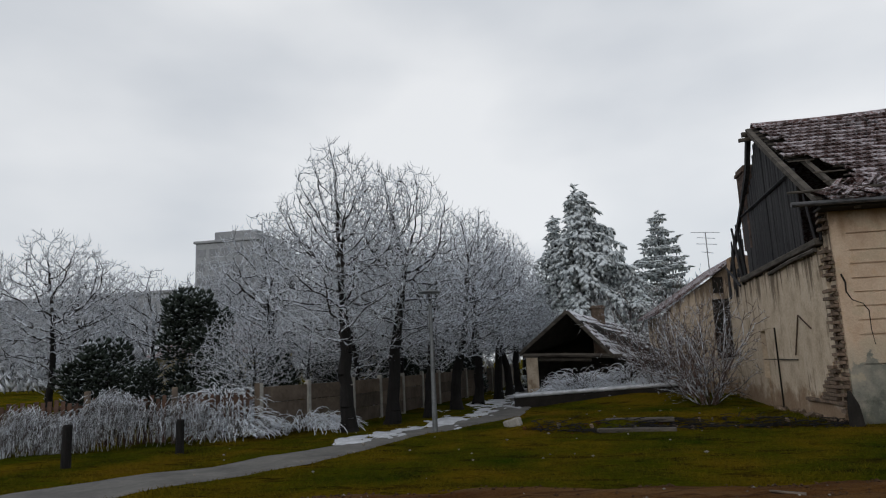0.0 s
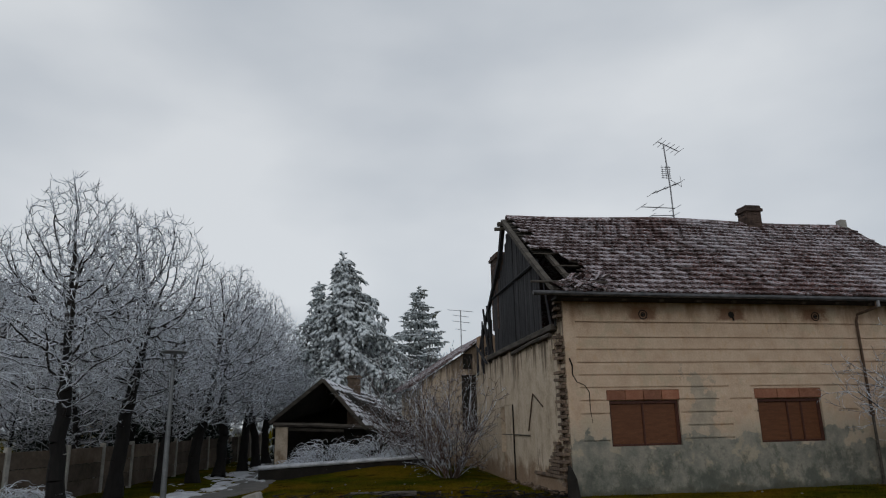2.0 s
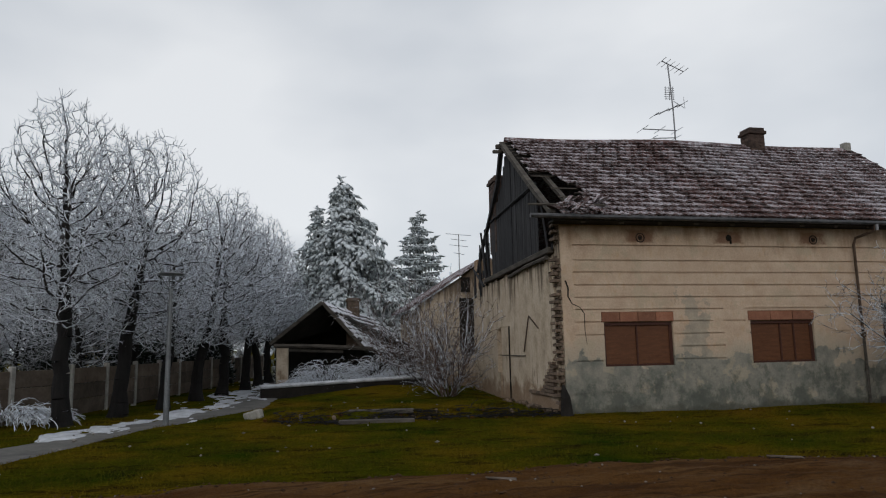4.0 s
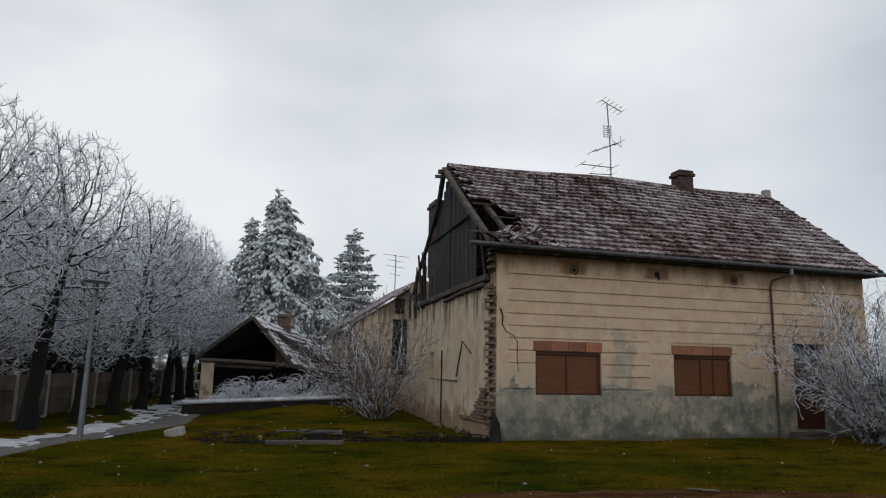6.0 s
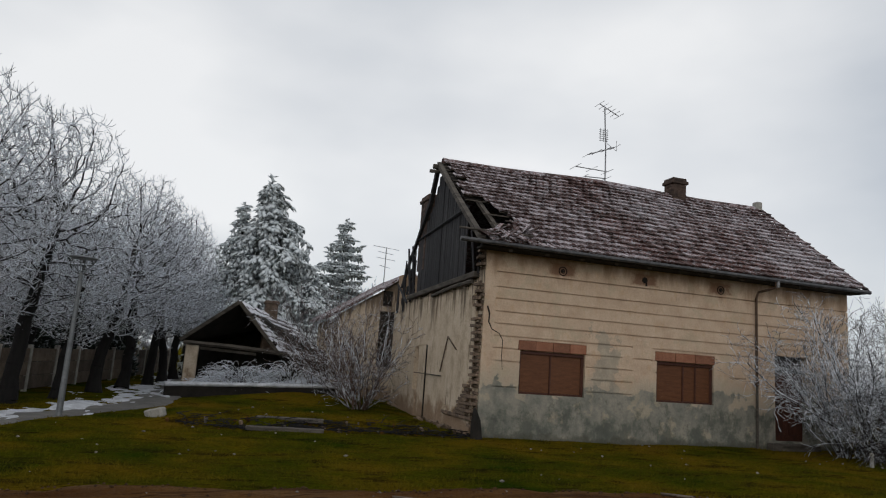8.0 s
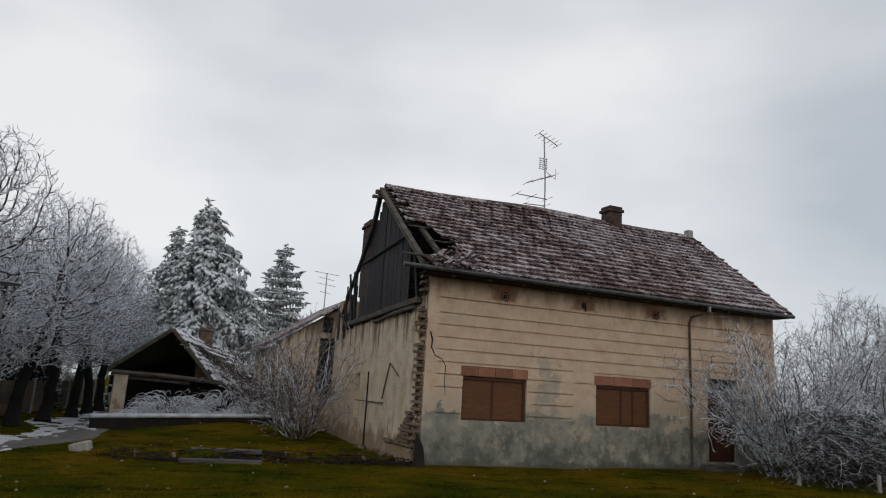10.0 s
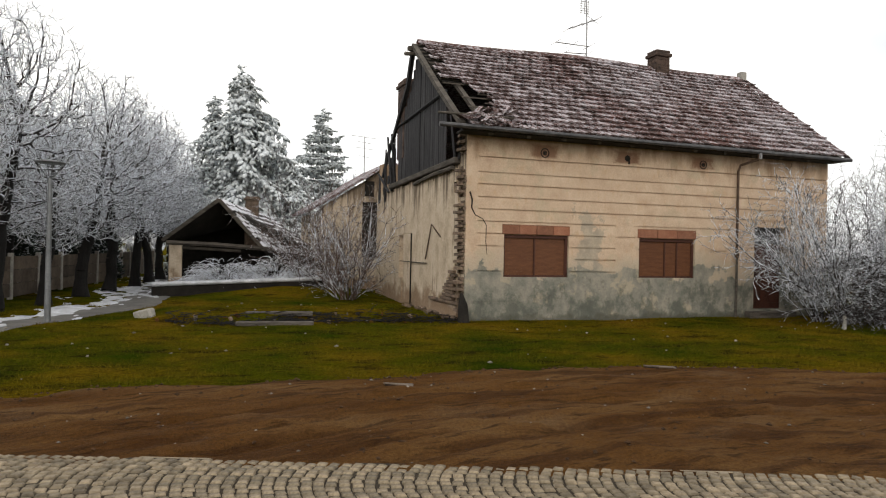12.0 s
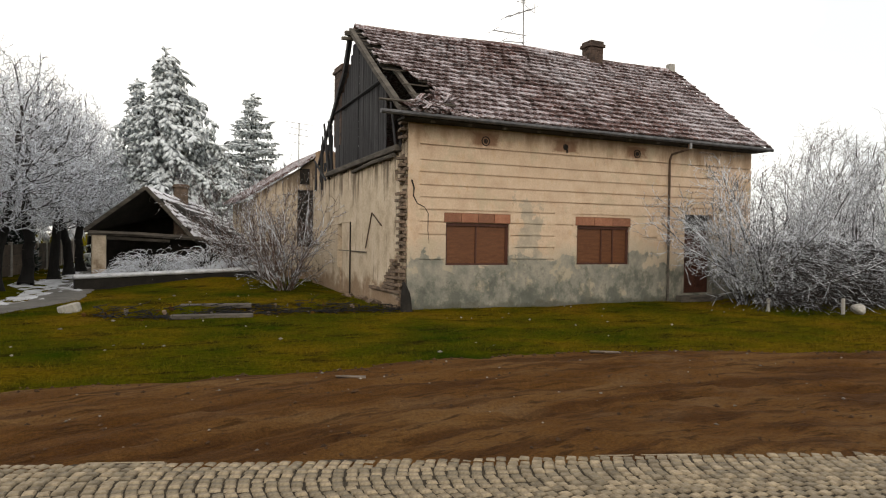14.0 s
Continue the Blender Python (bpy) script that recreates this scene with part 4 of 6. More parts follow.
shed = thing("shed", "collapsed open shed with a sagging tiled gable roof", "shed")
SY = 9.5
PEAK, LOW_L, LOW_R = Vector((-4.92, SY, 3.02)), Vector((-6.62, SY, 1.66)), Vector((-3.45, SY, 1.40))
BACK_RIDGE, BACK_LOW = Vector((-2.95, 12.6, 2.62)), Vector((-0.75, 11.6, 0.95))
pg = Geo()
pg.box(-6.42, -6.02, SY, SY + 0.4, 0.0, 1.55, None, 0.03)
pillar = part("pillar", pg, M_GABLE, shed, "crumbling plastered brick pillar")
# closing walls added, near-black for the shade inside the shed
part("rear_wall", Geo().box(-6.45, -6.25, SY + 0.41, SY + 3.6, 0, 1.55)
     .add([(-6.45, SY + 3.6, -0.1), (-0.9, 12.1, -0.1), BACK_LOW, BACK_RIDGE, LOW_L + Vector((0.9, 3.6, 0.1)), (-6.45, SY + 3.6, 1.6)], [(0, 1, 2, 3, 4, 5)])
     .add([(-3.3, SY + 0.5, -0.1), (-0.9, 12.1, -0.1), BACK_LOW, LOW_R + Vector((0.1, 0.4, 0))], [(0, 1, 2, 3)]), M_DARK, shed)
part("cross_beam", Geo().tube([(-6.5, SY - 0.02, 1.60), (-5.0, SY - 0.02, 1.56), (-3.2, SY, 1.44)], 0.075, 5), M_BEAM, shed, "bowed frosted cross beam")
part("cross_beam", Geo().tube([(-6.2, SY + 0.1, 1.45), (-4.2, SY + 0.1, 1.36)], 0.05, 5), M_BEAM, shed)
for a, b in ((PEAK, LOW_L), (PEAK, LOW_R)):
    part("bargeboard", Geo().tube([a + Vector((0, -0.04, 0.02)), b + Vector((0, -0.04, 0))], 0.075, 4), M_BEAM, shed)
# left slope and deck near-black: the shed's inner shade as colour
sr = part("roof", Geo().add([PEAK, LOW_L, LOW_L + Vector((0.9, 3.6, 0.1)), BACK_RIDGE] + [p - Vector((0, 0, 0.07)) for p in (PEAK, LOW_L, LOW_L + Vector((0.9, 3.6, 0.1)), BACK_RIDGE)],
          [(0, 1, 2, 3), (7, 6, 5, 4), (0, 4, 5, 1), (1, 5, 6, 2), (2, 6, 7, 3)]), M_DARK, shed, "sagging clay tile roof under frost, left slope black for inside shade")
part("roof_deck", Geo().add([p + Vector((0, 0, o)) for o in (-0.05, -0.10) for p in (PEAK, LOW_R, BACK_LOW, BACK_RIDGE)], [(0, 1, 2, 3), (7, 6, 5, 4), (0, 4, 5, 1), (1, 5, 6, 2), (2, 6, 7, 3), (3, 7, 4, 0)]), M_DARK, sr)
stile = Geo()
small = [(v[0] * 1.0, v[1] * 0.95, v[2]) for v in tv]
stile.add(small, tf)
stile_mesh = stile.mesh("tile")
stile_mesh.materials.append(frosted("snowy_clay_tile", (0.045, 0.03, 0.026), (0.13, 0.075, 0.06), 0.55, 0.95, (0.62, 0.63, 0.67), 9.0))
for r in range(9):
    for c in range(14):
        u, s = (c + 0.5 * (r % 2)) / 14.5, r / 9
        if rt.random() < 0.07 + 0.25 * u * u:
            continue
        p = LOW_R.lerp(BACK_LOW, u).lerp(PEAK.lerp(BACK_RIDGE, u), s)
        q = LOW_R.lerp(BACK_LOW, u).lerp(PEAK.lerp(BACK_RIDGE, u), s + 0.1)
        e = (LOW_R.lerp(BACK_LOW, min(u + 0.1, 1)).lerp(PEAK.lerp(BACK_RIDGE, min(u + 0.1, 1)), s) - p).normalized() if u < 0.9 else (BACK_RIDGE - PEAK).normalized()
        up = (q - p).normalized()
        nn = e.cross(up).normalized()
        e = up.cross(nn)
        m = Matrix((e, up, nn)).transposed().to_4x4()
        ob = new("tile", stile_mesh)
        ob.parent, ob.matrix_basis = sr, Matrix.Translation(p) @ m @ pose(0, 0, 0.01, rt.gauss(0, 3), rt.gauss(0, 2), rt.gauss(0, 4))
part("chimney", Geo().box(-4.0, -3.55, 10.9, 11.35, 1.5, 3.28, None, 0.02).box(-4.04, -3.51, 10.86, 11.39, 3.16, 3.24, None, 0.01), M_BRICK, shed, "short brown brick chimney")
for a, b in (((-2.9, 8.9, 0.55), (-1.0, 9.6, 0.85)), ((-2.4, 8.7, 0.45), (-0.6, 9.3, 0.72)), ((-3.0, 9.2, 0.5), (-1.6, 9.2, 1.05)), ((-3.4, 9.0, 0.45), (-2.0, 9.9, 0.8))):
    t = thing("fallen_plank", "fallen roof plank lying on rubble under frost", "plank", group="fallen planks by the shed")
    part("plank", Geo().tube([a, b], 0.075, 4), M_WEED, t)
slab_m = pose(-6.75, 7.55, 0.10, 0, -1.7, 9)
slab = thing("foundation_wall", "low dark foundation wall with snow on top", "wall", slab_m)
part("wall", Geo().box(0, 5.9, 0, 0.35, -0.3, 0.20, None, 0.02), M_DARK, slab)
snow_top = jitter_grid(Geo().box(-0.04, 5.95, -0.07, 0.42, 0.204, 0.31, None, 0.035).mesh("snow_cap"), 0.01, 2.0)
part("snow_cap", snow_top, M_SNOW, slab, "white snow crust")

# ---- lamp, posts, fence ----
lamp = thing("street_lamp", "slim grey street lamp with a flat round head", "street lamp", pose(-8.22, 1.2, 0) @ Matrix.Scale(0.83, 4))
part("pole", Geo().tube([(0, 0, -0.2), (0, 0, 0.4), (0, 0, 3.28)], [0.075, 0.07, 0.045], 12), M_LAMP, lamp)
part("collar", Geo().tube([(0, 0, 3.28), (0, 0, 3.36)], [0.06, 0.05], 12), M_LAMP, lamp)
for k in range(4):
    a = k * math.pi / 2 + 0.4
    part("arm", Geo().tube([(0.03 * math.cos(a), 0.03 * math.sin(a), 3.34), (0.16 * math.cos(a), 0.16 * math.sin(a), 3.52), (0.27 * math.cos(a), 0.27 * math.sin(a), 3.72)], 0.012, 5), M_LAMP, lamp)
part("lamp_head", Geo().tube([(0, 0, 3.71), (0, 0, 3.735), (0, 0, 3.76), (0, 0, 3.80)], [0.24, 0.33, 0.32, 0.10], 20), M_LAMP, lamp)
for x, y, h in ((-13.92, -3.24, 0.72), (-12.85, -1.44, 0.62)):
    t = thing("bollard", "short dark wooden bollard in the grass", "bollard", pose(x, y, 0), "bollards by the path")
    part("post", Geo().tube([(0, 0, -0.2), (0, 0, h - 0.03), (0, 0, h)], [0.085, 0.08, 0.06], 10), M_TRUNK, t)
for x, y, h in ((8.02, -2.74, 0.28), (9.24, -3.72, 0.34), (10.9, -4.7, 0.32)):
    t = thing("stone_post", "short white concrete post before the bush", "post", pose(x, y, 0), "white posts before the bush")
    part("post", Geo().box(-0.032, 0.032, -0.032, 0.032, -0.15, h, None, 0.010), M_CONC, t)
part_rock = thing("boulder", "pale rounded stone in frosted grass", "stone", pose(9.55, -3.85, 0.1))
bm = bmesh.new()
bmesh.ops.create_icosphere(bm, subdivisions=2, radius=0.16)
me = bpy.data.meshes.new("stone")
bm.to_mesh(me)
bm.free()
part("stone", jitter_grid(me, 0.08, 3.0), M_CONC, part_rock)


def fence_run(a, b, kind, rng_):
    """Posts with concrete panels, or pickets, between two points."""
    a, b = Vector(a), Vector(b)
    n = max(1, round((b - a).length / 1.9))
    yaw = math.degrees(math.atan2(b.y - a.y, b.x - a.x))
    step = (b - a).length / n
    t = thing("fence", "old beige panel fence behind the tree row" if kind == "panel" else "red-brown picket fence grown over by frosted vine", "fence", pose(a.x, a.y, 0, 0, 0, yaw))
    for i in range(n + 1):
        part("post", Geo().box(i * step - 0.06, i * step + 0.06, -0.06, 0.06, -0.2, 1.22, None, 0.015), M_CONC if kind == "panel" else M_PANEL, t)
    for i in range(n):
        if kind == "panel":
            for j in range(3):
                part("panel", Geo().box(i * step + 0.062, (i + 1) * step - 0.062, -0.025, 0.025, 0.02 + j * 0.37, 0.38 + j * 0.37, pose(0, 0, 0, 0, 0, 0), 0.01), M_PANEL, t)
        else:
            part("rail", Geo().box(i * step + 0.062, (i + 1) * step - 0.062, 0.0, 0.04, 0.85, 0.92), M_PICKET, t)
            k = int((step - 0.14) / 0.13)
            for j in range(k):
                x = i * step + 0.10 + j * 0.13
                part("picket", Geo().box(x, x + 0.085, -0.03, -0.004, 0.03, 1.02 + rng_.uniform(-0.05, 0.06), None, 0.006), M_PICKET, t)


rf = random.Random(8)
fence_run((-20.5, -2.6, 0), (-12.3, 0.9, 0), "picket", rf)
fence_run((-12.25, 0.95, 0), (-10.9, 3.6, 0), "panel", rf)
fence_run((-10.85, 3.68, 0), (-8.9, 16.5, 0), "panel", rf)
fence_run((-8.88, 16.6, 0), (-7.9, 30, 0), "panel", rf)

# low shed wall behind the big bush
lowwall = thing("low_shed", "low brown shed wall with a dark overhanging roof", "shed")
part("wall", Geo().box(10.75, 22, -1.0, -0.7, -0.2, 1.32), M_DOOR, lowwall)
part("roof", Geo().box(10.65, 22, -1.35, 1.6, 1.34, 1.46, pose(0, 0, 0, 0, 0, 0), 0.02), M_DARK, lowwall)

# ---- plants ----
def prisms(segs, n=3):
    """Tapered prisms for rows of (p, q, r0, r1), as arrays."""
    s = np.asarray(segs, float)
    p, q, r0, r1 = s[:, 0:3], s[:, 3:6], s[:, 6], s[:, 7]
    d = q - p
    d /= np.linalg.norm(d, axis=1, keepdims=True) + 1e-9
    ref = np.where(np.abs(d[:, 2:3]) < 0.9, np.array([[0, 0, 1.0]]), np.array([[1.0, 0, 0]]))
    a = np.cross(d, ref)
    a /= np.linalg.norm(a, axis=1, keepdims=True) + 1e-9
    b = np.cross(d, a)
    ang = np.arange(n) * 2 * np.pi / n
    off = a[:, None] * np.cos(ang)[None, :, None] + b[:, None] * np.sin(ang)[None, :, None]
    V = np.concatenate([p[:, None] + off * r0[:, None, None], q[:, None] + off * r1[:, None, None]], 1).reshape(-1, 3)
    base = (np.arange(len(s)) * 2 * n)[:, None, None]
    k = np.arange(n)
    F = (np.stack([k, (k + 1) % n, n + (k + 1) % n, n + k], -1)[None] + base).reshape(-1, 4)
    return V, F


def grow(rng_, p, d, length, r, level, cfg, out):
    """One branch of wavering steps, with its side branches."""
    steps, wob, lift, kids, start, angle, ratio = cfg[level]
    seg = length / steps
    for i in range(steps):
        d = d + Vector((rng_.gauss(0, wob), rng_.gauss(0, wob), rng_.gauss(0, wob) + lift))
        d.normalize()
        q = p + d * seg
        r1 = max(r * (1 - 1.3 / steps if level == 1 and steps > 7 else 1 - 0.75 / steps), 0.0045)
        out[level].append((*p, *q, r, r1))
        if level + 1 < len(cfg) and i >= start:
            for _ in range(int(kids + rng_.random())):
                side = d.orthogonal().normalized()
                side.rotate(Matrix.Rotation(rng_.uniform(0, 2 * math.pi), 3, d))
                a = radians(angle * rng_.uniform(0.65, 1.3))
                nd = d * math.cos(a) + side * math.sin(a)
                grow(rng_, p.lerp(q, rng_.random()), nd, length * ratio * rng_.uniform(0.6, 1.15) * (1 - 0.45 * i / steps), max(r1 * 0.55, 0.006), level + 1, cfg, out)
        p, r = q, r1


def skeleton(seed, trunk, cloud, step, kill, rise=0.0, reach=9.0):
    """Branches that grow from the trunk towards a cloud of points until they fill it: node places, parents."""
    g2 = np.random.default_rng(seed)
    P, up = [np.array(p, float) for p in trunk], [-1] + list(range(len(trunk) - 1))
    kids = [1] * len(trunk)
    A = np.array(cloud, float)
    T = np.array(P)
    d = np.linalg.norm(A[:, None] - T[None], axis=2)
    near, dist = d.argmin(1), d.min(1)
    for _ in range(120):
        live = dist < reach
        if not live.any():
            break
        ids, inv = np.unique(near[live], return_inverse=True)
        base = np.array([P[i] for i in ids])
        way = A[live] - base[inv]
        way /= np.linalg.norm(way, axis=1, keepdims=True) + 1e-9
        tot = np.zeros_like(base)
        np.add.at(tot, inv, way)
        tot /= np.linalg.norm(tot, axis=1, keepdims=True) + 1e-9
        tot += g2.normal(0, 0.16, tot.shape) + np.array([0, 0, rise])
        tot /= np.linalg.norm(tot, axis=1, keepdims=True) + 1e-9
        fresh = base + tot * step
        ok = np.array([kids[i] < 4 for i in ids])
        if not ok.any():
            break
        start = len(P)
        for i, p in zip(ids[ok], fresh[ok]):
            P.append(p), up.append(int(i)), kids.append(0)
            kids[i] += 1
        for i in ids[~ok]:
            dist[near == i] = 1e9
        N = np.array(P[start:])
        d = np.linalg.norm(A[:, None] - N[None], axis=2)
        k, dm = d.argmin(1), d.min(1)
        closer = dm < dist
        near[closer], dist[closer] = start + k[closer], dm[closer]
        keep = dist > kill
        A, near, dist = A[keep], near[keep], dist[keep]
        if not len(A):
            break
    return np.array(P), np.array(up)


def egg(g2, n, centre, half, low=0.75, hollow=0.1):
    """Points in an egg-shaped crown, thinner in its heart, with lobes in its outline."""
    out = []
    lobes = g2.normal(0, 1, (9, 3))
    lobes /= np.linalg.norm(lobes, axis=1, keepdims=True)
    while len(out) < n:
        v = g2.uniform(-1, 1, 3)
        r = np.linalg.norm(v)
        edge = 0.84 + 0.2 * max(0.0, float((lobes @ (v / (r + 1e-9))).max()) - 0.6) / 0.4
        if r < edge and r > hollow * g2.random():
            wide = low + (1 - low) * (1 - max(v[2], -1.0)) / 2 if v[2] > 0 else 1.0
            out.append((centre[0] + v[0] * half[0] * wide, centre[1] + v[1] * half[1] * wide, centre[2] + v[2] * half[2]))
    return out


def bare_tree(label, seed, height, fork, half, count, twig=None, limb=None, group="trees along the path", m=None, foot=0.17, step=0.17, lean=(0, 0), tip=0.0085, twigs=2):
    """A leafless tree under frost: trunk with a flared foot, limbs, and a lobed crown of many twigs."""
    twig, limb = twig or M_TWIG, limb or M_LIMB
    g2 = np.random.default_rng(seed)
    n = 17
    top = height * 0.56
    sway = np.cumsum(g2.normal(0, 0.025, (n, 2)), 0)
    trunk = [(lean[0] * (i / n) ** 1.5 + sway[i, 0], lean[1] * (i / n) + sway[i, 1], -0.2 + (top + 0.2) * i / (n - 1)) for i in range(n)]
    cz, hz = (height + fork) / 2, (height - fork) / 2 * 1.06
    cloud = egg(g2, count, (lean[0] * 0.8, lean[1] * 0.8, cz), (half, half, hz))
    P, up = skeleton(seed, trunk, cloud, step, step * 1.12, 0.24)
    load = np.zeros(len(P))
    for i in range(len(P) - 1, 0, -1):
        load[i] = max(load[i], 1.0)
        load[up[i]] += load[i]
    r = tip * np.maximum(load, 1.0) ** (math.log(foot / tip) / math.log(load[0]))
    r[n:] = np.maximum(r[n:] * 0.85, tip)
    r[:n] *= 1 - 0.62 * np.linspace(0, 1, n) ** 1.5 * 0.75
    t = thing("tree", label, "tree", m, group)
    main = [(*P[up[i]], *P[i], r[up[i]], r[i]) for i in range(1, n)]
    V, F = prisms(main, 10)
    flare = np.clip(0.45 - V[:, 2], 0, 0.6)
    V[:, :2] *= (1 + 0.9 * flare)[:, None]
    V[:, :2] *= (1 + 0.05 * np.sin(V[:, 2:3] * 9 + V[:, :1] * 20))
    part("trunk", fast_mesh("trunk", V, F), M_TRUNK, t, "dark wet bark")
    root = np.arange(len(P))
    for i in range(n, len(P)):
        root[i] = i if up[i] < n else root[up[i]]
    heads, sizes = np.unique(root[n:], return_counts=True)
    main_heads = set(heads[np.argsort(-sizes)][:7].tolist())
    limbs, branch, fine = {}, [], []
    for i in range(n, len(P)):
        seg = (*P[up[i]], *P[i], min(r[up[i]], r[i] * 1.5), r[i])
        if r[i] > 0.022 and root[i] in main_heads:
            limbs.setdefault(int(root[i]), []).append(seg)
        elif r[i] > 0.0135:
            branch.append(seg)
        else:
            fine.append(seg)
        if r[i] < 0.019:
            d = P[i] - P[up[i]]
            d /= np.linalg.norm(d) + 1e-9
            for _ in range(twigs):
                e = d + g2.normal(0, 0.62, 3) + np.array([0, 0, 0.22])
                e /= np.linalg.norm(e) + 1e-9
                l = g2.uniform(0.09, 0.26)
                q = P[i] + e * l * 0.55
                e2 = e + np.array([0, 0, 0.35]) + g2.normal(0, 0.25, 3)
                e2 /= np.linalg.norm(e2)
                fine.append((*P[i], *q, tip * 0.95, tip * 0.8))
                fine.append((*q, *(q + e2 * l * 0.6), tip * 0.8, tip * 0.55))
    for segs in limbs.values():
        part("limb", fast_mesh("limb", *prisms(segs, 6)), limb, t)
    if branch:
        tagged(part("branchwork", fast_mesh("branchwork", *prisms(branch, 4)), limb, t), kind="stuff")
    part("crown", fast_mesh("crown", *prisms(fine)), twig, t, "fine twigs white with hoar frost")
    return t


def bush(label, seed, stems, height, spread, material, m, twigs=1.6, group="", r0=0.02, droop=-0.03, thick=1.0, levels=3):
    """Stems that spread from one foot, with side twigs."""
    rng_ = random.Random(seed)
    cfg = [(8, 0.12, droop, twigs, 1, 42, 0.36), (4, 0.24, 0.03, twigs, 0, 46, 0.5), (3, 0.28, 0.02, 0, 9, 40, 0.5)][:levels]
    out = [[] for _ in cfg]
    t = thing("bush", label, "bush", m, group)
    for k in range(stems):
        a, lean = rng_.uniform(0, 2 * math.pi), spread * math.sqrt(rng_.random())
        d = Vector((math.cos(a) * lean, math.sin(a) * lean, 1)).normalized()
        foot = Vector((math.cos(a), math.sin(a), 0)) * rng_.uniform(0, 0.35)
        own = [[] for _ in cfg]
        grow(rng_, foot, d, height * rng_.uniform(0.6, 1.08), r0 * rng_.uniform(0.6, 1.1), 0, cfg, own)
        part("stem", fast_mesh("stem", *prisms(own[0], 5)), M_LIMB if material is M_HOAR else material, t)
        for lv in range(1, len(cfg)):
            out[lv] += own[lv]
    segs = np.array([s for lv in out[1:] for s in lv])
    segs[:, 6:8] = np.clip(segs[:, 6:8] * thick, 0.004, 0.0105)
    part("crown", fast_mesh("crown", *prisms(segs)), material, t, "thin twigs furred with white frost")
    return t


def clumps(points, dirs, sizes, flat=0.32):
    """Small pointed sprays: a bent flattened diamond at each point along its direction."""
    p, d, s = np.asarray(points, float), np.asarray(dirs, float), np.asarray(sizes, float)[:, None]
    d = d / (np.linalg.norm(d, axis=1, keepdims=True) + 1e-9)
    a = np.cross(d, np.array([[0.0, 0, 1.0]]) + 0.3 * np.sin(p * 37))
    a /= np.linalg.norm(a, axis=1, keepdims=True) + 1e-9
    b = np.cross(a, d)
    mid = p + d * s * 0.45
    V = np.stack([p, mid + a * s * flat, mid + b * s * flat * 0.45, mid - a * s * flat, mid - b * s * flat * 0.45, p + d * s - b * s * 0.08], 1).reshape(-1, 3)
    f = np.array([(0, 1, 2), (0, 2, 3), (0, 3, 4), (0, 4, 1), (5, 2, 1), (5, 3, 2), (5, 4, 3), (5, 1, 4)])
    return V, (f[None] + (np.arange(len(p)) * 6)[:, None, None]).reshape(-1, 3)


def conifer(label, seed, height, m, profile, material=None, droop=0.6, size=0.26, gap=0.42, lopsided=0.0, hang=0.5, group=""):
    """A spruce: layered boughs that sink under frost, with hanging branchlets and gaps between the layers."""
    rng_ = random.Random(seed)
    bough, P, D, S = [], [], [], []
    z = height * 0.09
    while z < height - 0.15:
        u = z / height
        count = 4 + int(5 * (1 - u))
        turn = rng_.uniform(0, 6.28)
        for k in range(count):
            a = turn + 2 * math.pi * k / count + rng_.gauss(0, 0.25)
            length = float(np.interp(z, *profile)) * (1 + lopsided * math.cos(a)) * rng_.uniform(0.62, 1.12)
            length = max(length, 0.18)
            p, r = Vector((0, 0, z + rng_.gauss(0, 0.12))), 0.012 + 0.028 * (1 - u)
            n = max(3, int(length / 0.16))
            rise = rng_.uniform(0.1, 0.45)
            sink = droop * rng_.uniform(0.7, 1.3)
            for i in range(n):
                w = (i + 1) / n
                d = Vector((math.cos(a), math.sin(a), rise - sink * 2.0 * w ** 1.4 + (0.45 if w > 0.85 else 0))).normalized()
                q = p + d * length / n
                bough.append((*p, *q, r, r * 0.85))
                side = Vector((-math.sin(a), math.cos(a), 0))
                wide = 0.10 + 0.42 * math.sin(min(1.0, w * 1.15) * 2.6) * min(1.0, length)
                for _ in range(3):
                    o = rng_.uniform(-1, 1)
                    e = p.lerp(q, rng_.random()) + side * wide * o * 0.75
                    P.append(e), D.append(d * 0.8 + side * o * 0.9 + Vector((0, 0, -0.25 * droop))), S.append(size * rng_.uniform(0.7, 1.25))
                    if rng_.random() < 0.75:
                        drop = hang * rng_.uniform(0.2, 1.0) * min(1.0, 0.3 + length * 0.5)
                        steps = max(1, int(drop / (size * 0.55)))
                        for j in range(steps):
                            P.append(e + Vector((rng_.gauss(0, 0.03), rng_.gauss(0, 0.03), -size * 0.5 * j)))
                            D.append(Vector((rng_.gauss(0, 0.28), rng_.gauss(0, 0.28), -1))), S.append(size * rng_.uniform(0.7, 1.1))
                p, r = q, r * 0.88
        z += gap * (0.45 + 0.65 * (1 - u)) * rng_.uniform(0.7, 1.3)
    for k in range(16):
        P.append((rng_.gauss(0, 0.03), rng_.gauss(0, 0.03), height - 0.05 * k)), D.append((rng_.gauss(0, 0.6), rng_.gauss(0, 0.6), 0.6)), S.append(size * 0.8)
    t = thing("conifer", label, "conifer", m, group)
    part("trunk", Geo().tube([(0, 0, -0.2), (0.03, 0, height * 0.5), (0, 0, height)], [0.022 * height, 0.014 * height, 0.01], 8), M_TRUNK, t)
    tagged(part("bough_frame", fast_mesh("bough_frame", *prisms(bough)), M_LIMB, t), kind="stuff")
    part("crown", fast_mesh("crown", *clumps(P, D, S, 0.33)), material or M_NEEDLE, t, "hanging needle sprays heavy with frost")
    return t


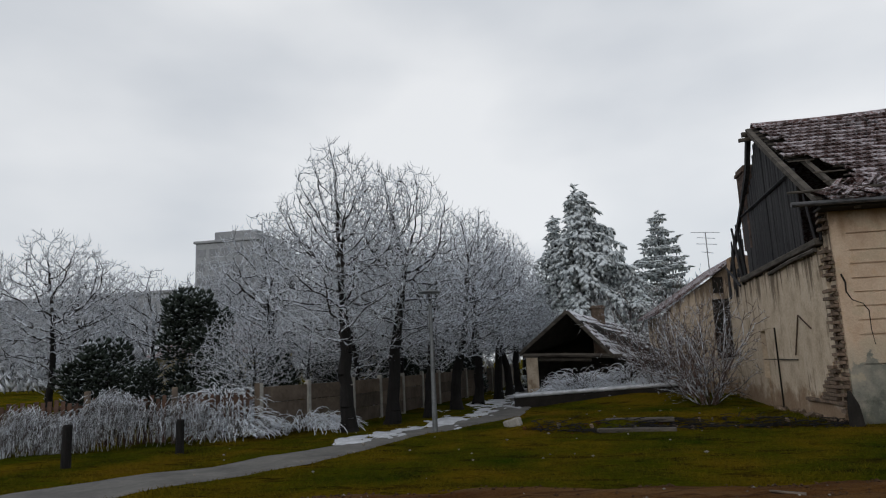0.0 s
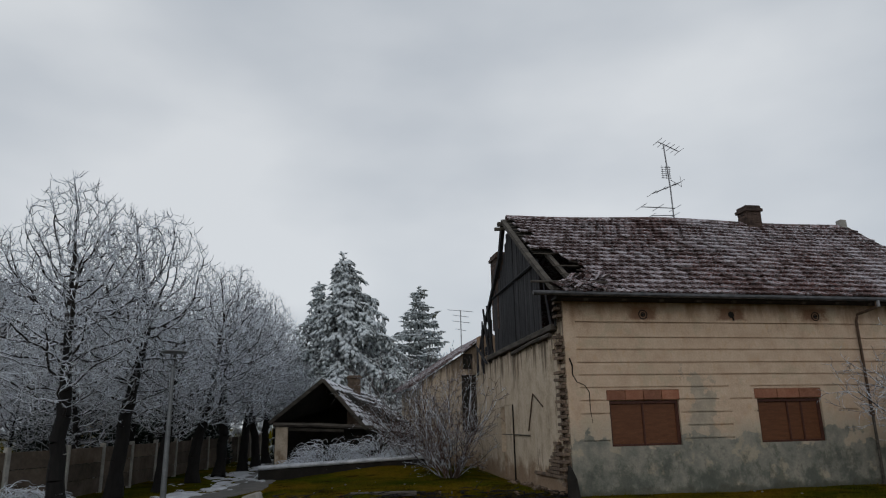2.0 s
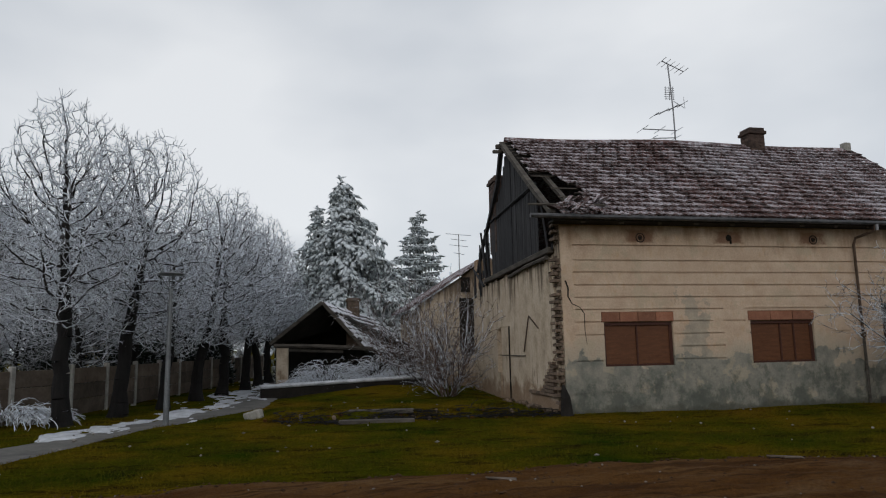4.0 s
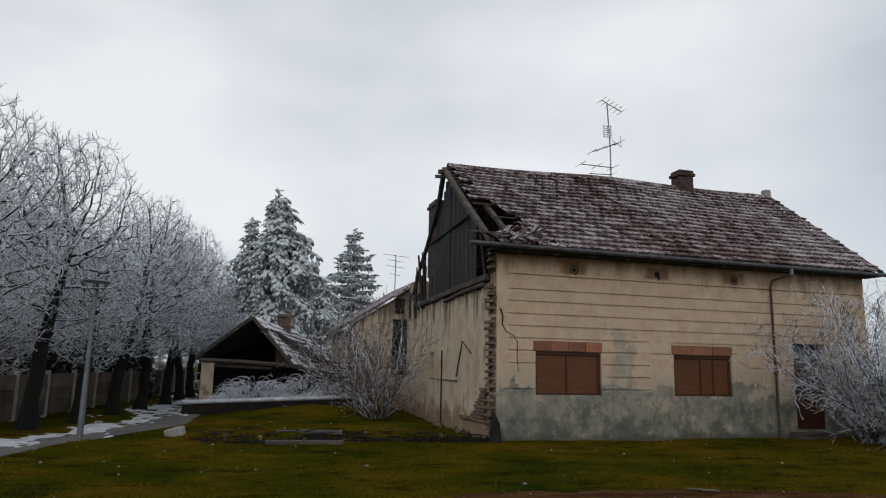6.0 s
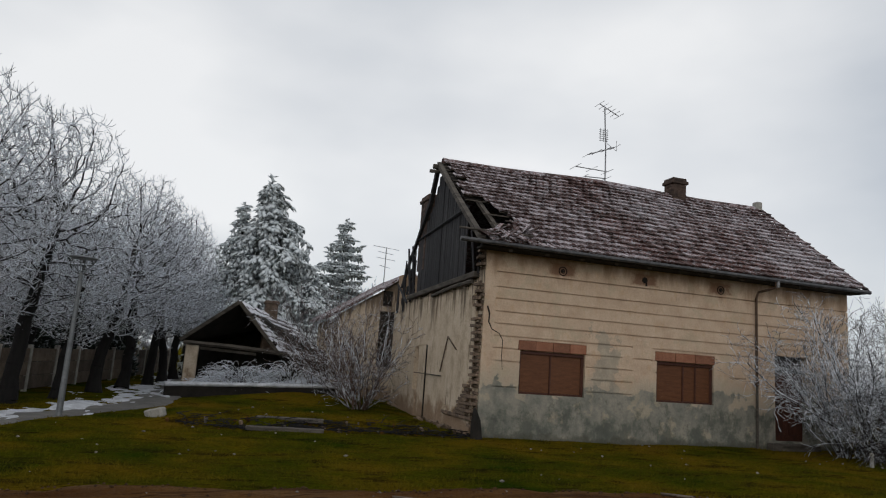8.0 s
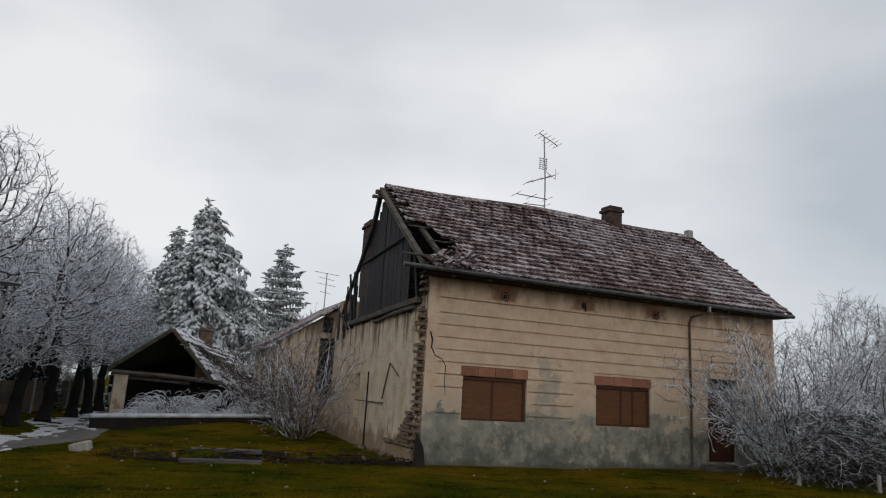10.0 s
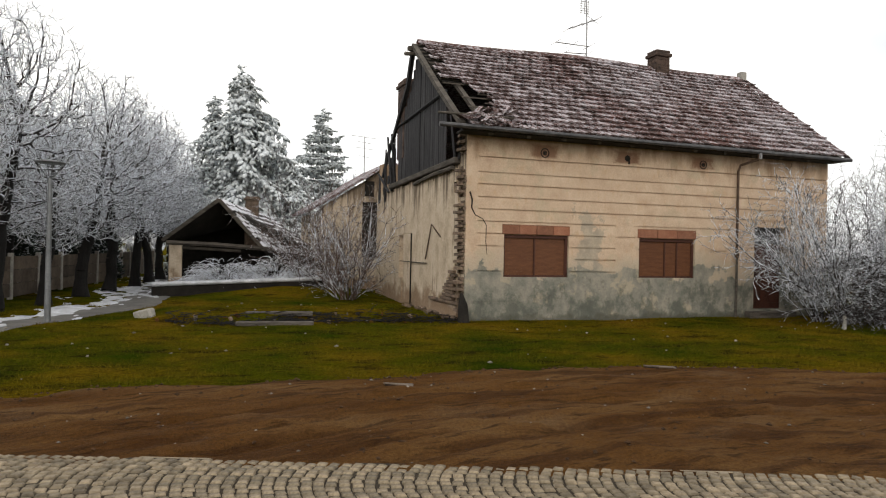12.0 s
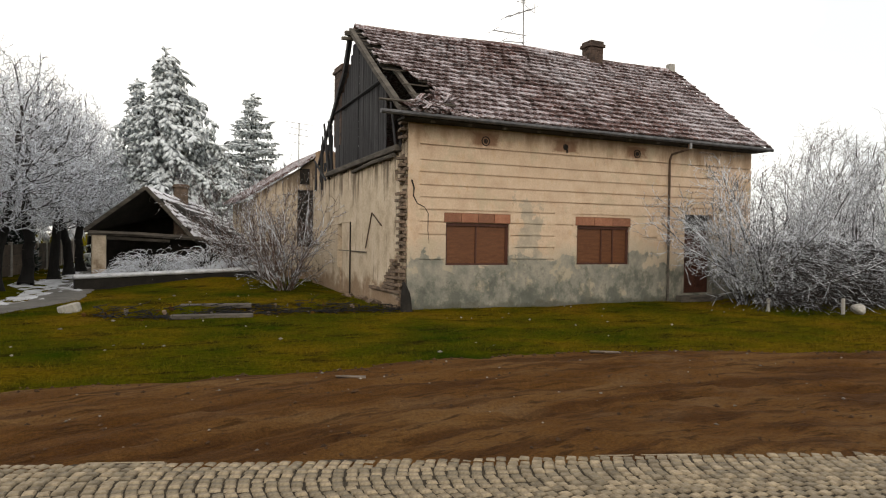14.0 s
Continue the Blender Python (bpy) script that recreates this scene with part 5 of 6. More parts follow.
def evergreen(label, seed, height, half, count, m, group=""):
    """A dense dark evergreen: lobes of small upright sprays round a hidden stem."""
    g2 = np.random.default_rng(seed)
    P, D, S = [], [], []
    lobes = [(g2.uniform(0, 6.28), g2.uniform(0.05, 0.86) * height, g2.uniform(0.5, 0.95)) for _ in range(26)]
    for _ in range(count):
        a, z, s = lobes[g2.integers(len(lobes))]
        u = z / height
        wide = half * (1 - 0.45 * u ** 2.2) * s
        c = np.array([math.cos(a) * wide * 0.7, math.sin(a) * wide * 0.7, z])
        v = g2.normal(0, 1, 3)
        v /= np.linalg.norm(v)
        p = c + v * np.array([0.36, 0.36, 0.42]) * half * g2.uniform(0.6, 1.0)
        if p[2] > 0.03:
            P.append(p), D.append(v * 0.7 + np.array([0, 0, 0.7])), S.append(g2.uniform(0.12, 0.26))
    for k in range(60):
        P.append((g2.normal(0, 0.12), g2.normal(0, 0.12), height * g2.uniform(0.8, 0.97))), D.append((g2.normal(0, 0.3), g2.normal(0, 0.3), 1)), S.append(0.22)
    t = thing("evergreen", label, "evergreen", m, group)
    part("trunk", Geo().tube([(0, 0, -0.2), (0, 0, height * 0.85)], [0.10, 0.03], 8), M_TRUNK, t)
    part("crown", fast_mesh("crown", *clumps(P, D, S, 0.34)), M_CEDAR, t)
    return t


def strands(seed, count, place, material, name, label, category, thick=0.011, m=None, kind=""):
    """Arching stalks: place(rng) gives foot, way, length and droop of one."""
    rng_ = random.Random(seed)
    segs = []
    for _ in range(count):
        p, d, length, droop = place(rng_)
        r = thick * rng_.uniform(0.6, 1.4)
        n = 5
        for i in range(n):
            d = (d + Vector((rng_.gauss(0, 0.1), rng_.gauss(0, 0.1), -droop + rng_.gauss(0, 0.06)))).normalized()
            q = p + d * length / n
            segs.append((*p, *q, r, r * 0.86))
            if rng_.random() < 0.75:
                e = (d + Vector((rng_.gauss(0, 0.6), rng_.gauss(0, 0.6), rng_.gauss(-0.1, 0.5)))).normalized()
                segs.append((*q, *(q + e * length * 0.16), r * 0.8, r * 0.4))
            p, r = q, r * 0.9
    t = thing(name, label, category, m, kind=kind)
    part("foliage", fast_mesh("foliage", *prisms(segs)), material, t)
    return t


# the tree row along the path
row = [bare_tree("tall leafless tree with dark trunk and round frosted crown", 21, 6.85, 1.75, 2.1, 2900, m=pose(-10.33, 1.65, 0), lean=(-0.2, 0.0)),
       bare_tree("tall leafless tree forking into frosted limbs", 34, 7.05, 1.8, 2.15, 2800, m=pose(-9.84, 3.6, 0), lean=(0.4, 0.1)),
       bare_tree("leafless tree with a dense frosted crown", 47, 6.4, 1.6, 1.85, 2300, m=pose(-8.56, 7.8, 0), lean=(0.5, 0.0))]
for k, (x, y, s, yaw) in enumerate(((-9.08, 5.2, 0.80, 70), (-8.15, 10.2, 0.99, 130), (-7.75, 12.6, 0.97, 40), (-7.45, 15.2, 0.98, 200), (-7.2, 18.0, 1.0, 300), (-6.9, 21.5, 1.02, 90), (-9.9, 12.5, 0.95, 10), (-10.6, 8.0, 0.9, 250))):
    copy_thing(row[(k + 2) % 3], pose(x, y, 0, 0, 0, yaw) @ Matrix.Scale(s, 4))
# trees in the gardens behind the fence
GARDEN = "garden trees behind the fence"
garden = [bare_tree("frost-grey garden tree paled for haze behind the fence", 61, 6.3, 1.2, 2.4, 1700, M_FAR, M_LIMB, GARDEN, pose(-21.4, 5.6, 0), 0.13, 0.21, tip=0.010, twigs=2),
          bare_tree("low frost-grey garden tree paled for haze behind the fence", 62, 5.2, 0.7, 2.2, 1600, M_FAR, M_LIMB, GARDEN, pose(-15.3, 8.6, 0, 0, 0, 40) @ Matrix.Scale(1.36, 4), 0.12, 0.20, tip=0.010, twigs=2)]
for k, (x, y, s, yaw) in enumerate(((-24.6, 5.6, 0.98, 80), (-19.2, 7.6, 0.72, 200), (-12.6, 9.4, 1.0, 120), (-16.4, 12.0, 1.02, 300), (-19.9, 6.6, 0.5, 160), (-23.0, 9.4, 0.9, 20), (-12.0, 16.0, 1.1, 50), (-14.5, 19.0, 1.1, 140),
                                 (-11.4, 5.9, 0.74, 260), (-20.2, 14.0, 0.9, 30), (-26.5, 13.0, 1.0, 210), (-10.5, 24.0, 1.05, 170), (-6.2, 27.0, 1.0, 80), (-4.6, 33.0, 1.0, 310), (-13.6, 3.6, 0.5, 10), (-14.6, 4.6, 0.46, 90),
                                 (-8.6, 31, 1.1, 15), (-1.0, 25, 0.72, 75), (1.5, 22, 0.70, 145), (-13.6, 12.6, 1.1, 200), (-11.3, 12.4, 0.95, 310), (-27, 7, 0.9, 120), (-9.6, 20, 1.0, 44), (-5.6, 24.5, 0.8, 66), (-13.0, 6.2, 0.6, 150), (-12.2, 7.2, 0.62, 20), (-5.9, 19.5, 0.62, 280), (-5.2, 16.0, 0.5, 190))):
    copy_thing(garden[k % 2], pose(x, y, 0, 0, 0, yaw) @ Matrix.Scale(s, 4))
conifer("tall spruce with drooping boughs heavy with frost", 5, 10.0, pose(-3.85, 19.8, 0), ((0.5, 2.0, 3.8, 5.8, 8.4, 9.3, 10.0), (3.0, 3.0, 2.8, 2.35, 1.15, 0.85, 0.35)), None, 0.85, 0.38, 0.52, 0.40, 1.05)
conifer("narrow frosted spruce close beside a taller one", 9, 8.7, pose(-4.95, 20.8, 0), ((0.5, 4.0, 6.5, 8.7), (2.0, 1.7, 0.95, 0.15)), None, 0.6, 0.27, 0.45, -0.15, 0.6)
conifer("spreading frosted spruce below a taller one", 19, 5.4, pose(-1.45, 19.0, 0), ((0.3, 2.5, 4.2, 5.4), (2.6, 2.2, 1.4, 0.4)), None, 0.8, 0.28, 0.42, 0.0, 0.8)
conifer("slim frosted spruce with level boughs", 6, 10.6, pose(1.85, 30.9, 0), ((0.5, 3.0, 6.5, 9.0, 10.6), (3.9, 3.4, 2.3, 0.95, 0.2)), None, 0.35, 0.36, 0.62, 0.0, 0.4)
evergreen("dark columnar evergreen dusted with frost", 7, 4.2, 1.35, 7500, pose(-16.6, 6.0, 0))
low_green = evergreen("low dark evergreen dusted with frost", 8, 2.5, 1.3, 3600, pose(-19.3, 5.0, 0), "low evergreens behind the fence")
for x, y, s, yaw in ((-23.4, 4.4, 0.8, 10), (-15.2, 4.8, 0.7, 130), (-13.8, 5.2, 0.75, 220), (-25.6, 3.2, 1.05, 300), (-12.4, 7.4, 0.9, 80), (-11.4, 10.6, 0.95, 190), (-10.4, 14.5, 1.0, 20), (-9.6, 17.0, 1.0, 250), (-18.0, 5.2, 0.72, 310)):
    copy_thing(low_green, pose(x, y, 0, 0, 0, yaw) @ Matrix.Scale(s, 4))


def far_wood():
    """A long belt of frosted woods, paled for haze, that closes the view."""
    g2 = np.random.default_rng(9)
    n = 9000
    x = g2.uniform(-120, 70, n)
    tall = 5.5 + 1.6 * np.sin(x * 0.31) + 1.3 * np.sin(x * 0.83 + 1) + 0.8 * np.sin(x * 2.3)
    z = tall * g2.random(n) ** 0.8
    y = 52 + 6 * g2.random(n) + 0.02 * np.abs(x)
    P = np.stack([x, y, z], -1)
    D = np.stack([g2.normal(0, 0.5, n), g2.normal(0, 0.3, n), 0.5 + 0.6 * g2.random(n)], -1)
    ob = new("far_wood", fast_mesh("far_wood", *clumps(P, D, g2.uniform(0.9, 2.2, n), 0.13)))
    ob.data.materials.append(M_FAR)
    tagged(ob, "frosted woods far behind the gardens, greyed for haze", "wood", kind="stuff")


far_wood()


def vine(rng_):
    u = rng_.random()
    u = u if u < 0.72 or rng_.random() < 0.35 else u * 0.7
    foot = Vector((-19.6, -2.35, 0)).lerp(Vector((-12.6, 0.7, 0)), u)
    top = 0.85 + 0.16 * math.sin(u * 11) + 0.16 * math.sin(u * 29 + 1) + 0.08 * math.sin(u * 61)
    z = top * (1 - 0.55 * rng_.random() ** 2.0)
    a = rng_.uniform(-2.9, -0.1)
    foot += Vector((rng_.gauss(0, 0.15), -0.10 - 0.35 * (1 - z / top) + rng_.gauss(0, 0.12), max(0.1, z + rng_.gauss(0, 0.07))))
    return foot, Vector((math.cos(a) * 0.8, math.sin(a) * 0.8, rng_.uniform(-0.2, 0.6))).normalized(), rng_.uniform(0.22, 0.62), 0.75


strands(71, 4600, vine, M_VINE, "vine_hedge", "dense vine hanging over the fence white with frost", "hedge", 0.0066, kind="stuff")


def mound(cx, cy, wide, high, length):
    def place(rng_):
        a, r = rng_.uniform(0, 2 * math.pi), math.sqrt(rng_.random())
        d = Vector((math.cos(a) * 0.6, math.sin(a) * 0.6, 1)).normalized()
        return Vector((cx + wide * r * math.cos(a), cy + 0.45 * wide * r * math.sin(a), max(0.05, high * (1 - r * r) * rng_.uniform(0.2, 1.0)))), d, length * rng_.uniform(0.5, 1.1), 0.36
    return place


strands(72, 700, mound(-13.2, 0.9, 1.15, 1.25, 0.6), M_WEED, "frosted_shrub", "rounded shrub behind the fence white with frost", "shrub", 0.012)
strands(73, 260, mound(-11.6, 1.9, 1.0, 0.4, 0.75), M_WEED, "frosted_shrub", "low shrub at the fence white with frost", "shrub", 0.012)
strands(74, 700, mound(-4.75, 8.9, 1.3, 1.05, 0.6), M_WEED, "weed_clump", "tall dry weeds bent under frost before the shed", "weeds", 0.011)
strands(75, 600, mound(-3.1, 9.1, 1.2, 1.15, 0.6), M_WEED, "weed_clump", "tall dry weeds bent under frost on rubble", "weeds", 0.011)
strands(76, 200, mound(-6.1, 8.6, 0.5, 0.25, 0.5), M_WEED, "weed_clump", "low frosted weeds by the shed pillar", "weeds", 0.010)
bush("upright red-brown shrub with frosted tips by the gable", 81, 24, 3.0, 0.7, M_SHRUB, pose(-1.5, 4.9, 0.1), 0.6, r0=0.018, droop=0.01, thick=1.35)
bush("low tangled shrub with frosted twigs by the gable", 82, 16, 1.9, 1.5, M_BRUSH, pose(-1.6, 4.7, 0.1), 1.0, r0=0.013, droop=-0.03)
bush("low tangled shrub with frosted twigs by the gable", 87, 40, 3.4, 0.95, M_SHRUB, pose(-1.5, 7.9, 0.2), 1.0, r0=0.015, droop=0.0)
bush("tall thin shrub with frosted twigs before the rear house", 89, 26, 3.7, 0.75, M_SHRUB, pose(-2.1, 8.9, 0.2), 1.15, r0=0.016, droop=0.01)
bush("frosted bush with arching shoots beside the door", 90, 16, 3.5, 0.72, M_HOAR, pose(8.75, -1.5, 0), 1.7, r0=0.02, droop=0.01)
bush("big spreading bush furred with white frost before the door", 83, 26, 4.2, 1.05, M_HOAR, pose(9.1, -1.9, 0), 1.9, r0=0.024, droop=0.01, group="frosted bushes beside the house")
bush_b = bush("big spreading bush furred with white frost before a low shed", 84, 24, 4.3, 0.8, M_HOAR, pose(12.0, -2.0, 0), 1.8, r0=0.024, droop=0.035, group="frosted bushes beside the house")
bush_c = bush("tall upright bush furred with white frost by a low shed", 85, 26, 4.8, 0.7, M_HOAR, pose(14.6, -2.6, 0), 1.6, r0=0.022, droop=0.03, group="frosted bushes beside the house")
copy_thing(bush_c, pose(17.2, -3.4, 0, 0, 0, 80))
copy_thing(bush_b, pose(13.4, 0.8, 0, 0, 0, 150) @ Matrix.Scale(1.08, 4))
copy_thing(bush_c, pose(16.5, 1.5, 0, 0, 0, 220) @ Matrix.Scale(1.1, 4))
copy_thing(bush_b, pose(20.0, -2.0, 0, 0, 0, 30) @ Matrix.Scale(1.1, 4))


def tangle(rng_):
    x = rng_.uniform(8.4, 17.0)
    a = rng_.uniform(math.pi * 0.9, math.pi * 2.1)
    return Vector((x, -2.2 - 0.12 * (x - 9) + rng_.gauss(0, 0.5), rng_.uniform(0.5, 1.9))), Vector((math.cos(a), math.sin(a), 0.35)).normalized(), rng_.uniform(0.6, 1.5), 0.2


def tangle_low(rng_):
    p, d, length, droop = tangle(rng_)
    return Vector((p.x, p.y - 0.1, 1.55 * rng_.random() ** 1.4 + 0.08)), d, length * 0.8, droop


strands(86, 260, tangle, M_TWIG, "bramble", "tangled low bramble shoots white with frost", "bramble", 0.0085)
# these near-black strands also colour in the shade under the bushes
strands(88, 2200, tangle_low, M_THICKET, "bramble", "dark tangled bramble, darkened further for shade under the frosted bushes", "bramble", 0.009)

# ---- far buildings ----
def block(name, label, x0, x1, y0, y1, h, floors, bays, material):
    t = thing(name, label, "building")
    part("wall", Geo().box(x0, x1, y0, y1, -1, h, None, 0.1), material, t)
    part("roof", Geo().box(x0 - 0.3, x1 + 0.3, y0 - 0.3, y1 + 0.3, h + 0.01, h + 0.5, None, 0.1), material, t)
    for f in range(floors):
        for b in range(bays):
            cx = x0 + (b + 0.5) * (x1 - x0) / bays
            z = 1.6 + f * (h - 1.5) / floors
            w = part("window", Geo().box(cx - 0.8, cx + 0.8, y0 - 0.06, y0 - 0.01, z, z + 1.4), M_GLASS, t)
    return t


tower = block("apartment_tower", "apartment tower in pale greys that stand for haze", -69, -57, 100, 118, 25.0, 9, 5, M_TOWER)
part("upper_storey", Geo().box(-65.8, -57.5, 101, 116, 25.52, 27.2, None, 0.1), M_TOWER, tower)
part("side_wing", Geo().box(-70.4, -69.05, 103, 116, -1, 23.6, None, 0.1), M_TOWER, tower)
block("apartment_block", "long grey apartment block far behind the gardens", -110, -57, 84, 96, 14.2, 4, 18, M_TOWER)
villa = thing("garden_house", "small pale yellow house behind garden trees", "house")
part("wall", Geo().box(-21.5, -17.0, 11.5, 15, -0.2, 2.2), M_YELLOW, villa)
part("roof", Geo().add([(-21.8, 11.2, 2.2), (-16.7, 11.2, 2.2), (-16.7, 15.3, 2.2), (-21.8, 15.3, 2.2), (-20.5, 13.2, 3.6), (-18.0, 13.2, 3.6)], [(0, 1, 5, 4), (1, 2, 5), (2, 3, 4, 5), (3, 0, 4), (3, 2, 1, 0)]), M_TILE, villa)
part("window", Geo().box(-20, -19, 11.46, 11.49, 0.9, 1.8), M_DARK, villa)
villa2 = thing("garden_house", "small pale yellow house glimpsed between tree trunks", "house")
part("wall", Geo().box(-15.0, -12.2, 13.5, 16, -0.2, 1.9), M_YELLOW, villa2)
part("roof", Geo().add([(-15.3, 13.2, 1.9), (-11.9, 13.2, 1.9), (-11.9, 16.3, 1.9), (-15.3, 16.3, 1.9), (-14.3, 14.7, 3.0), (-12.9, 14.7, 3.0)], [(0, 1, 5, 4), (1, 2, 5), (2, 3, 4, 5), (3, 0, 4), (3, 2, 1, 0)]), M_TILE, villa2)

# ---- loose things on the ground ----
rl = random.Random(17)
for x, y, w, l, h, yaw, lab in ((-3.85, 0.50, 0.24, 1.35, 0.05, -9, "long weathered board lying on the lawn"), (-4.0, -0.12, 0.2, 1.5, 0.05, -7, "long dark board lying on the lawn")):
    t = thing("board", lab, "board", pose(x, y, float(ground_height(x, y)) + 0.01, 0, 0, yaw))
    part("plank", Geo().box(-l / 2, l / 2, -w / 2, w / 2, -0.03, h, None, 0.012), M_BEAM, t)
t = thing("concrete_chunk", "pale broken concrete chunk on the lawn", "rubble", pose(-6.5, 1.55, 0.06, 12, -14, -38))
part("chunk", jitter_grid(Geo().box(-0.22, 0.22, -0.09, 0.09, -0.1, 0.12, None, 0.03).mesh("chunk"), 0.03, 5.0), M_CONC, t)
for k in range(46):
    u = k / 45
    x = -6.0 + 6.0 * u + rl.gauss(0, 0.12)
    y = float(bank_line(x)) + rl.gauss(0.02, 0.12)
    s = rl.uniform(0.025, 0.06)
    t = thing("rubble_stone", "small dark rubble lump in the grass", "rubble", pose(x, y, float(ground_height(x, y)) + 0.01, rl.uniform(0, 90), rl.uniform(0, 90), rl.uniform(0, 90)), "line of rubble before the gable")
    part("lump", Geo().box(-s, s, -s * 0.6, s * 0.6, -s * 0.5, s * 0.5, None, s * 0.2), rl.choice((M_BRICK, M_DARK, M_DIRT, M_BEAM)), t)
for k in range(30):
    y = rl.uniform(0.2, 3.6)
    x, s = -rl.uniform(0.05, 0.6), rl.uniform(0.05, 0.12)
    t = thing("fallen_brick", "broken brick fallen at the foot of the gable", "brick", pose(x, y, float(ground_height(x, y)) + 0.03, rl.uniform(0, 60), rl.uniform(0, 60), rl.uniform(0, 180)), "fallen bricks at the gable")
    part("brick", Geo().box(-s, s, -s * 0.5, s * 0.5, -s * 0.3, s * 0.3, None, 0.008), M_BRICK, t)
t = thing("burnt_post", "charred dark post at the corner of the house", "post", pose(0.0, -0.06, 0))
part("post", Geo().tube([(0.02, -0.04, -0.1), (0.0, -0.02, 0.35), (-0.03, 0.02, 0.62)], [0.15, 0.11, 0.03], 8), M_DARK, t)
def debris(rng_):
    u = rng_.random()
    x = -6.1 + 6.0 * u
    y = float(bank_line(x)) + rng_.gauss(-0.02, 0.10)
    a = rng_.gauss(0, 0.7)
    return Vector((x, y, float(ground_height(x, y)) + 0.04)), Vector((math.cos(a), math.sin(a), 0.15)).normalized(), rng_.uniform(0.15, 0.5), 0.05


strands(91, 300, debris, M_TRUNK, "brushwood", "line of dark broken sticks lying on the lawn", "brushwood", 0.011)
# pebbles, litter and frosted leaves
V, F = [], []
for k in range(200):
    if k < 90:
        x, y = rl.uniform(-12, 9), rl.uniform(-5.4, 4.0)
        if x > -0.3 and y > -0.5:
            continue
        z, s = float(ground_height(x, y)) + 0.05, rl.uniform(0.015, 0.045)
    else:
        x = rl.uniform(-9, 6)
        y = rl.uniform(float(ROAD_EDGE(x)) + 0.1, float(np.interp(x, LAWN_X, LAWN_Y)))
        z, s = float(dirt_height(x, y)) + 0.006, rl.uniform(0.006, 0.028)
    a, n = rl.uniform(0, 6.3), len(V)
    c, e = math.cos(a) * s, math.sin(a) * s
    V += [(x + c, y + e, z), (x - e * 0.7, y + c * 0.7, z + 0.3 * s), (x - c, y - e, z), (x + e * 0.7, y - c * 0.7, z + 0.1 * s), (x, y, z + 0.55 * s), (x, y, z - 0.4 * s)]
    F += [(n, n + 1, n + 4), (n + 1, n + 2, n + 4), (n + 2, n + 3, n + 4), (n + 3, n, n + 4), (n + 1, n, n + 5), (n + 2, n + 1, n + 5), (n + 3, n + 2, n + 5), (n, n + 3, n + 5)]
part_litter = new("litter", Geo().add(V, F).mesh("litter"))
part_litter.data.materials.append(simple("pale_pebbles_and_leaves", (0.07, 0.055, 0.04), (0.30, 0.28, 0.25), 3.0, 0.85, pick="island"))
tagged(part_litter, "scattered pale pebbles and frosted leaves", "litter", kind="stuff")
# dark clods on the dirt
V, F = [], []
for k in range(1500):
    x = rl.uniform(-10, 7)
    y = rl.uniform(float(ROAD_EDGE(x)) + 0.1, float(np.interp(x, LAWN_X, LAWN_Y)) + 0.15)
    if k < 420:
        y = float(np.interp(x, LAWN_X, LAWN_Y)) + rl.gauss(-0.05, 0.16)
    elif float(waves(x * 1.7, y * 2.3, 4)) < 0.05:
        continue
    z, s = float(dirt_height(x, y)) + 0.004, rl.uniform(0.008, 0.035)
    a, n = rl.uniform(0, 6.3), len(V)
    c, e = math.cos(a) * s, math.sin(a) * s
    V += [(x + c, y + e, z), (x - e * 0.7, y + c * 0.7, z + 0.3 * s), (x - c, y - e, z), (x + e * 0.7, y - c * 0.7, z + 0.1 * s), (x, y, z + 0.7 * s), (x, y, z - 0.4 * s)]
    F += [(n, n + 1, n + 4), (n + 1, n + 2, n + 4), (n + 2, n + 3, n + 4), (n + 3, n, n + 4), (n + 1, n, n + 5), (n + 2, n + 1, n + 5), (n + 3, n + 2, n + 5), (n, n + 3, n + 5)]
clods = new("clods", Geo().add(V, F).mesh("clods"))
clods.data.materials.append(simple("dark_earth_clods", (0.022, 0.010, 0.004), (0.085, 0.045, 0.020), 5.0, 0.95, pick="island"))
tagged(clods, "small dark earth clods on the dirt", "clods", kind="stuff")
for x, y, l, yaw in ((-3.22, -6.34, 0.34, -18), (0.55, -6.1, 0.42, -20)):
    t = thing("lath", "pale splintered wooden lath lying on the dirt", "lath", pose(x, y, float(dirt_height(x, y)) + 0.012, 0, 0, yaw))
    part("strip", jitter_grid(Geo().box(-l / 2, l / 2, -0.04, 0.04, -0.012, 0.012, None, 0.004).mesh("strip"), 0.05, 7.0), M_PANEL, t)
# grass blades on the lawn
ng = np.random.default_rng(4)
N = 200000
gx, gy = ng.uniform(-15, 12, N), -7.6 + 13.5 * ng.random(N) ** 1.5
ok = (dirt_mask(gx, gy) < 0.02 - 0.1 * ng.random(N)) & (path_mask(gx, gy) < 0) & ~((gx > -0.02) & (gy > -0.04)) & (snow_mask(gx, gy) < 0.05)
ok &= (waves(gx * 1.4, gy * 2.6, 7) + 0.5 * waves(gx * 4.1, gy * 6.3, 3) + 0.6 * ng.random(N)) > 0.05
gx, gy = gx[ok], gy[ok]
gz_ = ground_height(gx, gy)
ha, hh, lean = ng.uniform(0, 6.283, len(gx)), ng.uniform(0.015, 0.055, len(gx)), ng.normal(0, 0.03, (len(gx), 2))
wx, wy = np.cos(ha) * 0.008, np.sin(ha) * 0.008
BV = np.stack([np.stack([gx - wx, gy - wy, gz_ - 0.01], -1), np.stack([gx + wx, gy + wy, gz_ - 0.01], -1), np.stack([gx + lean[:, 0], gy + lean[:, 1], gz_ + hh], -1)], 1).reshape(-1, 3)
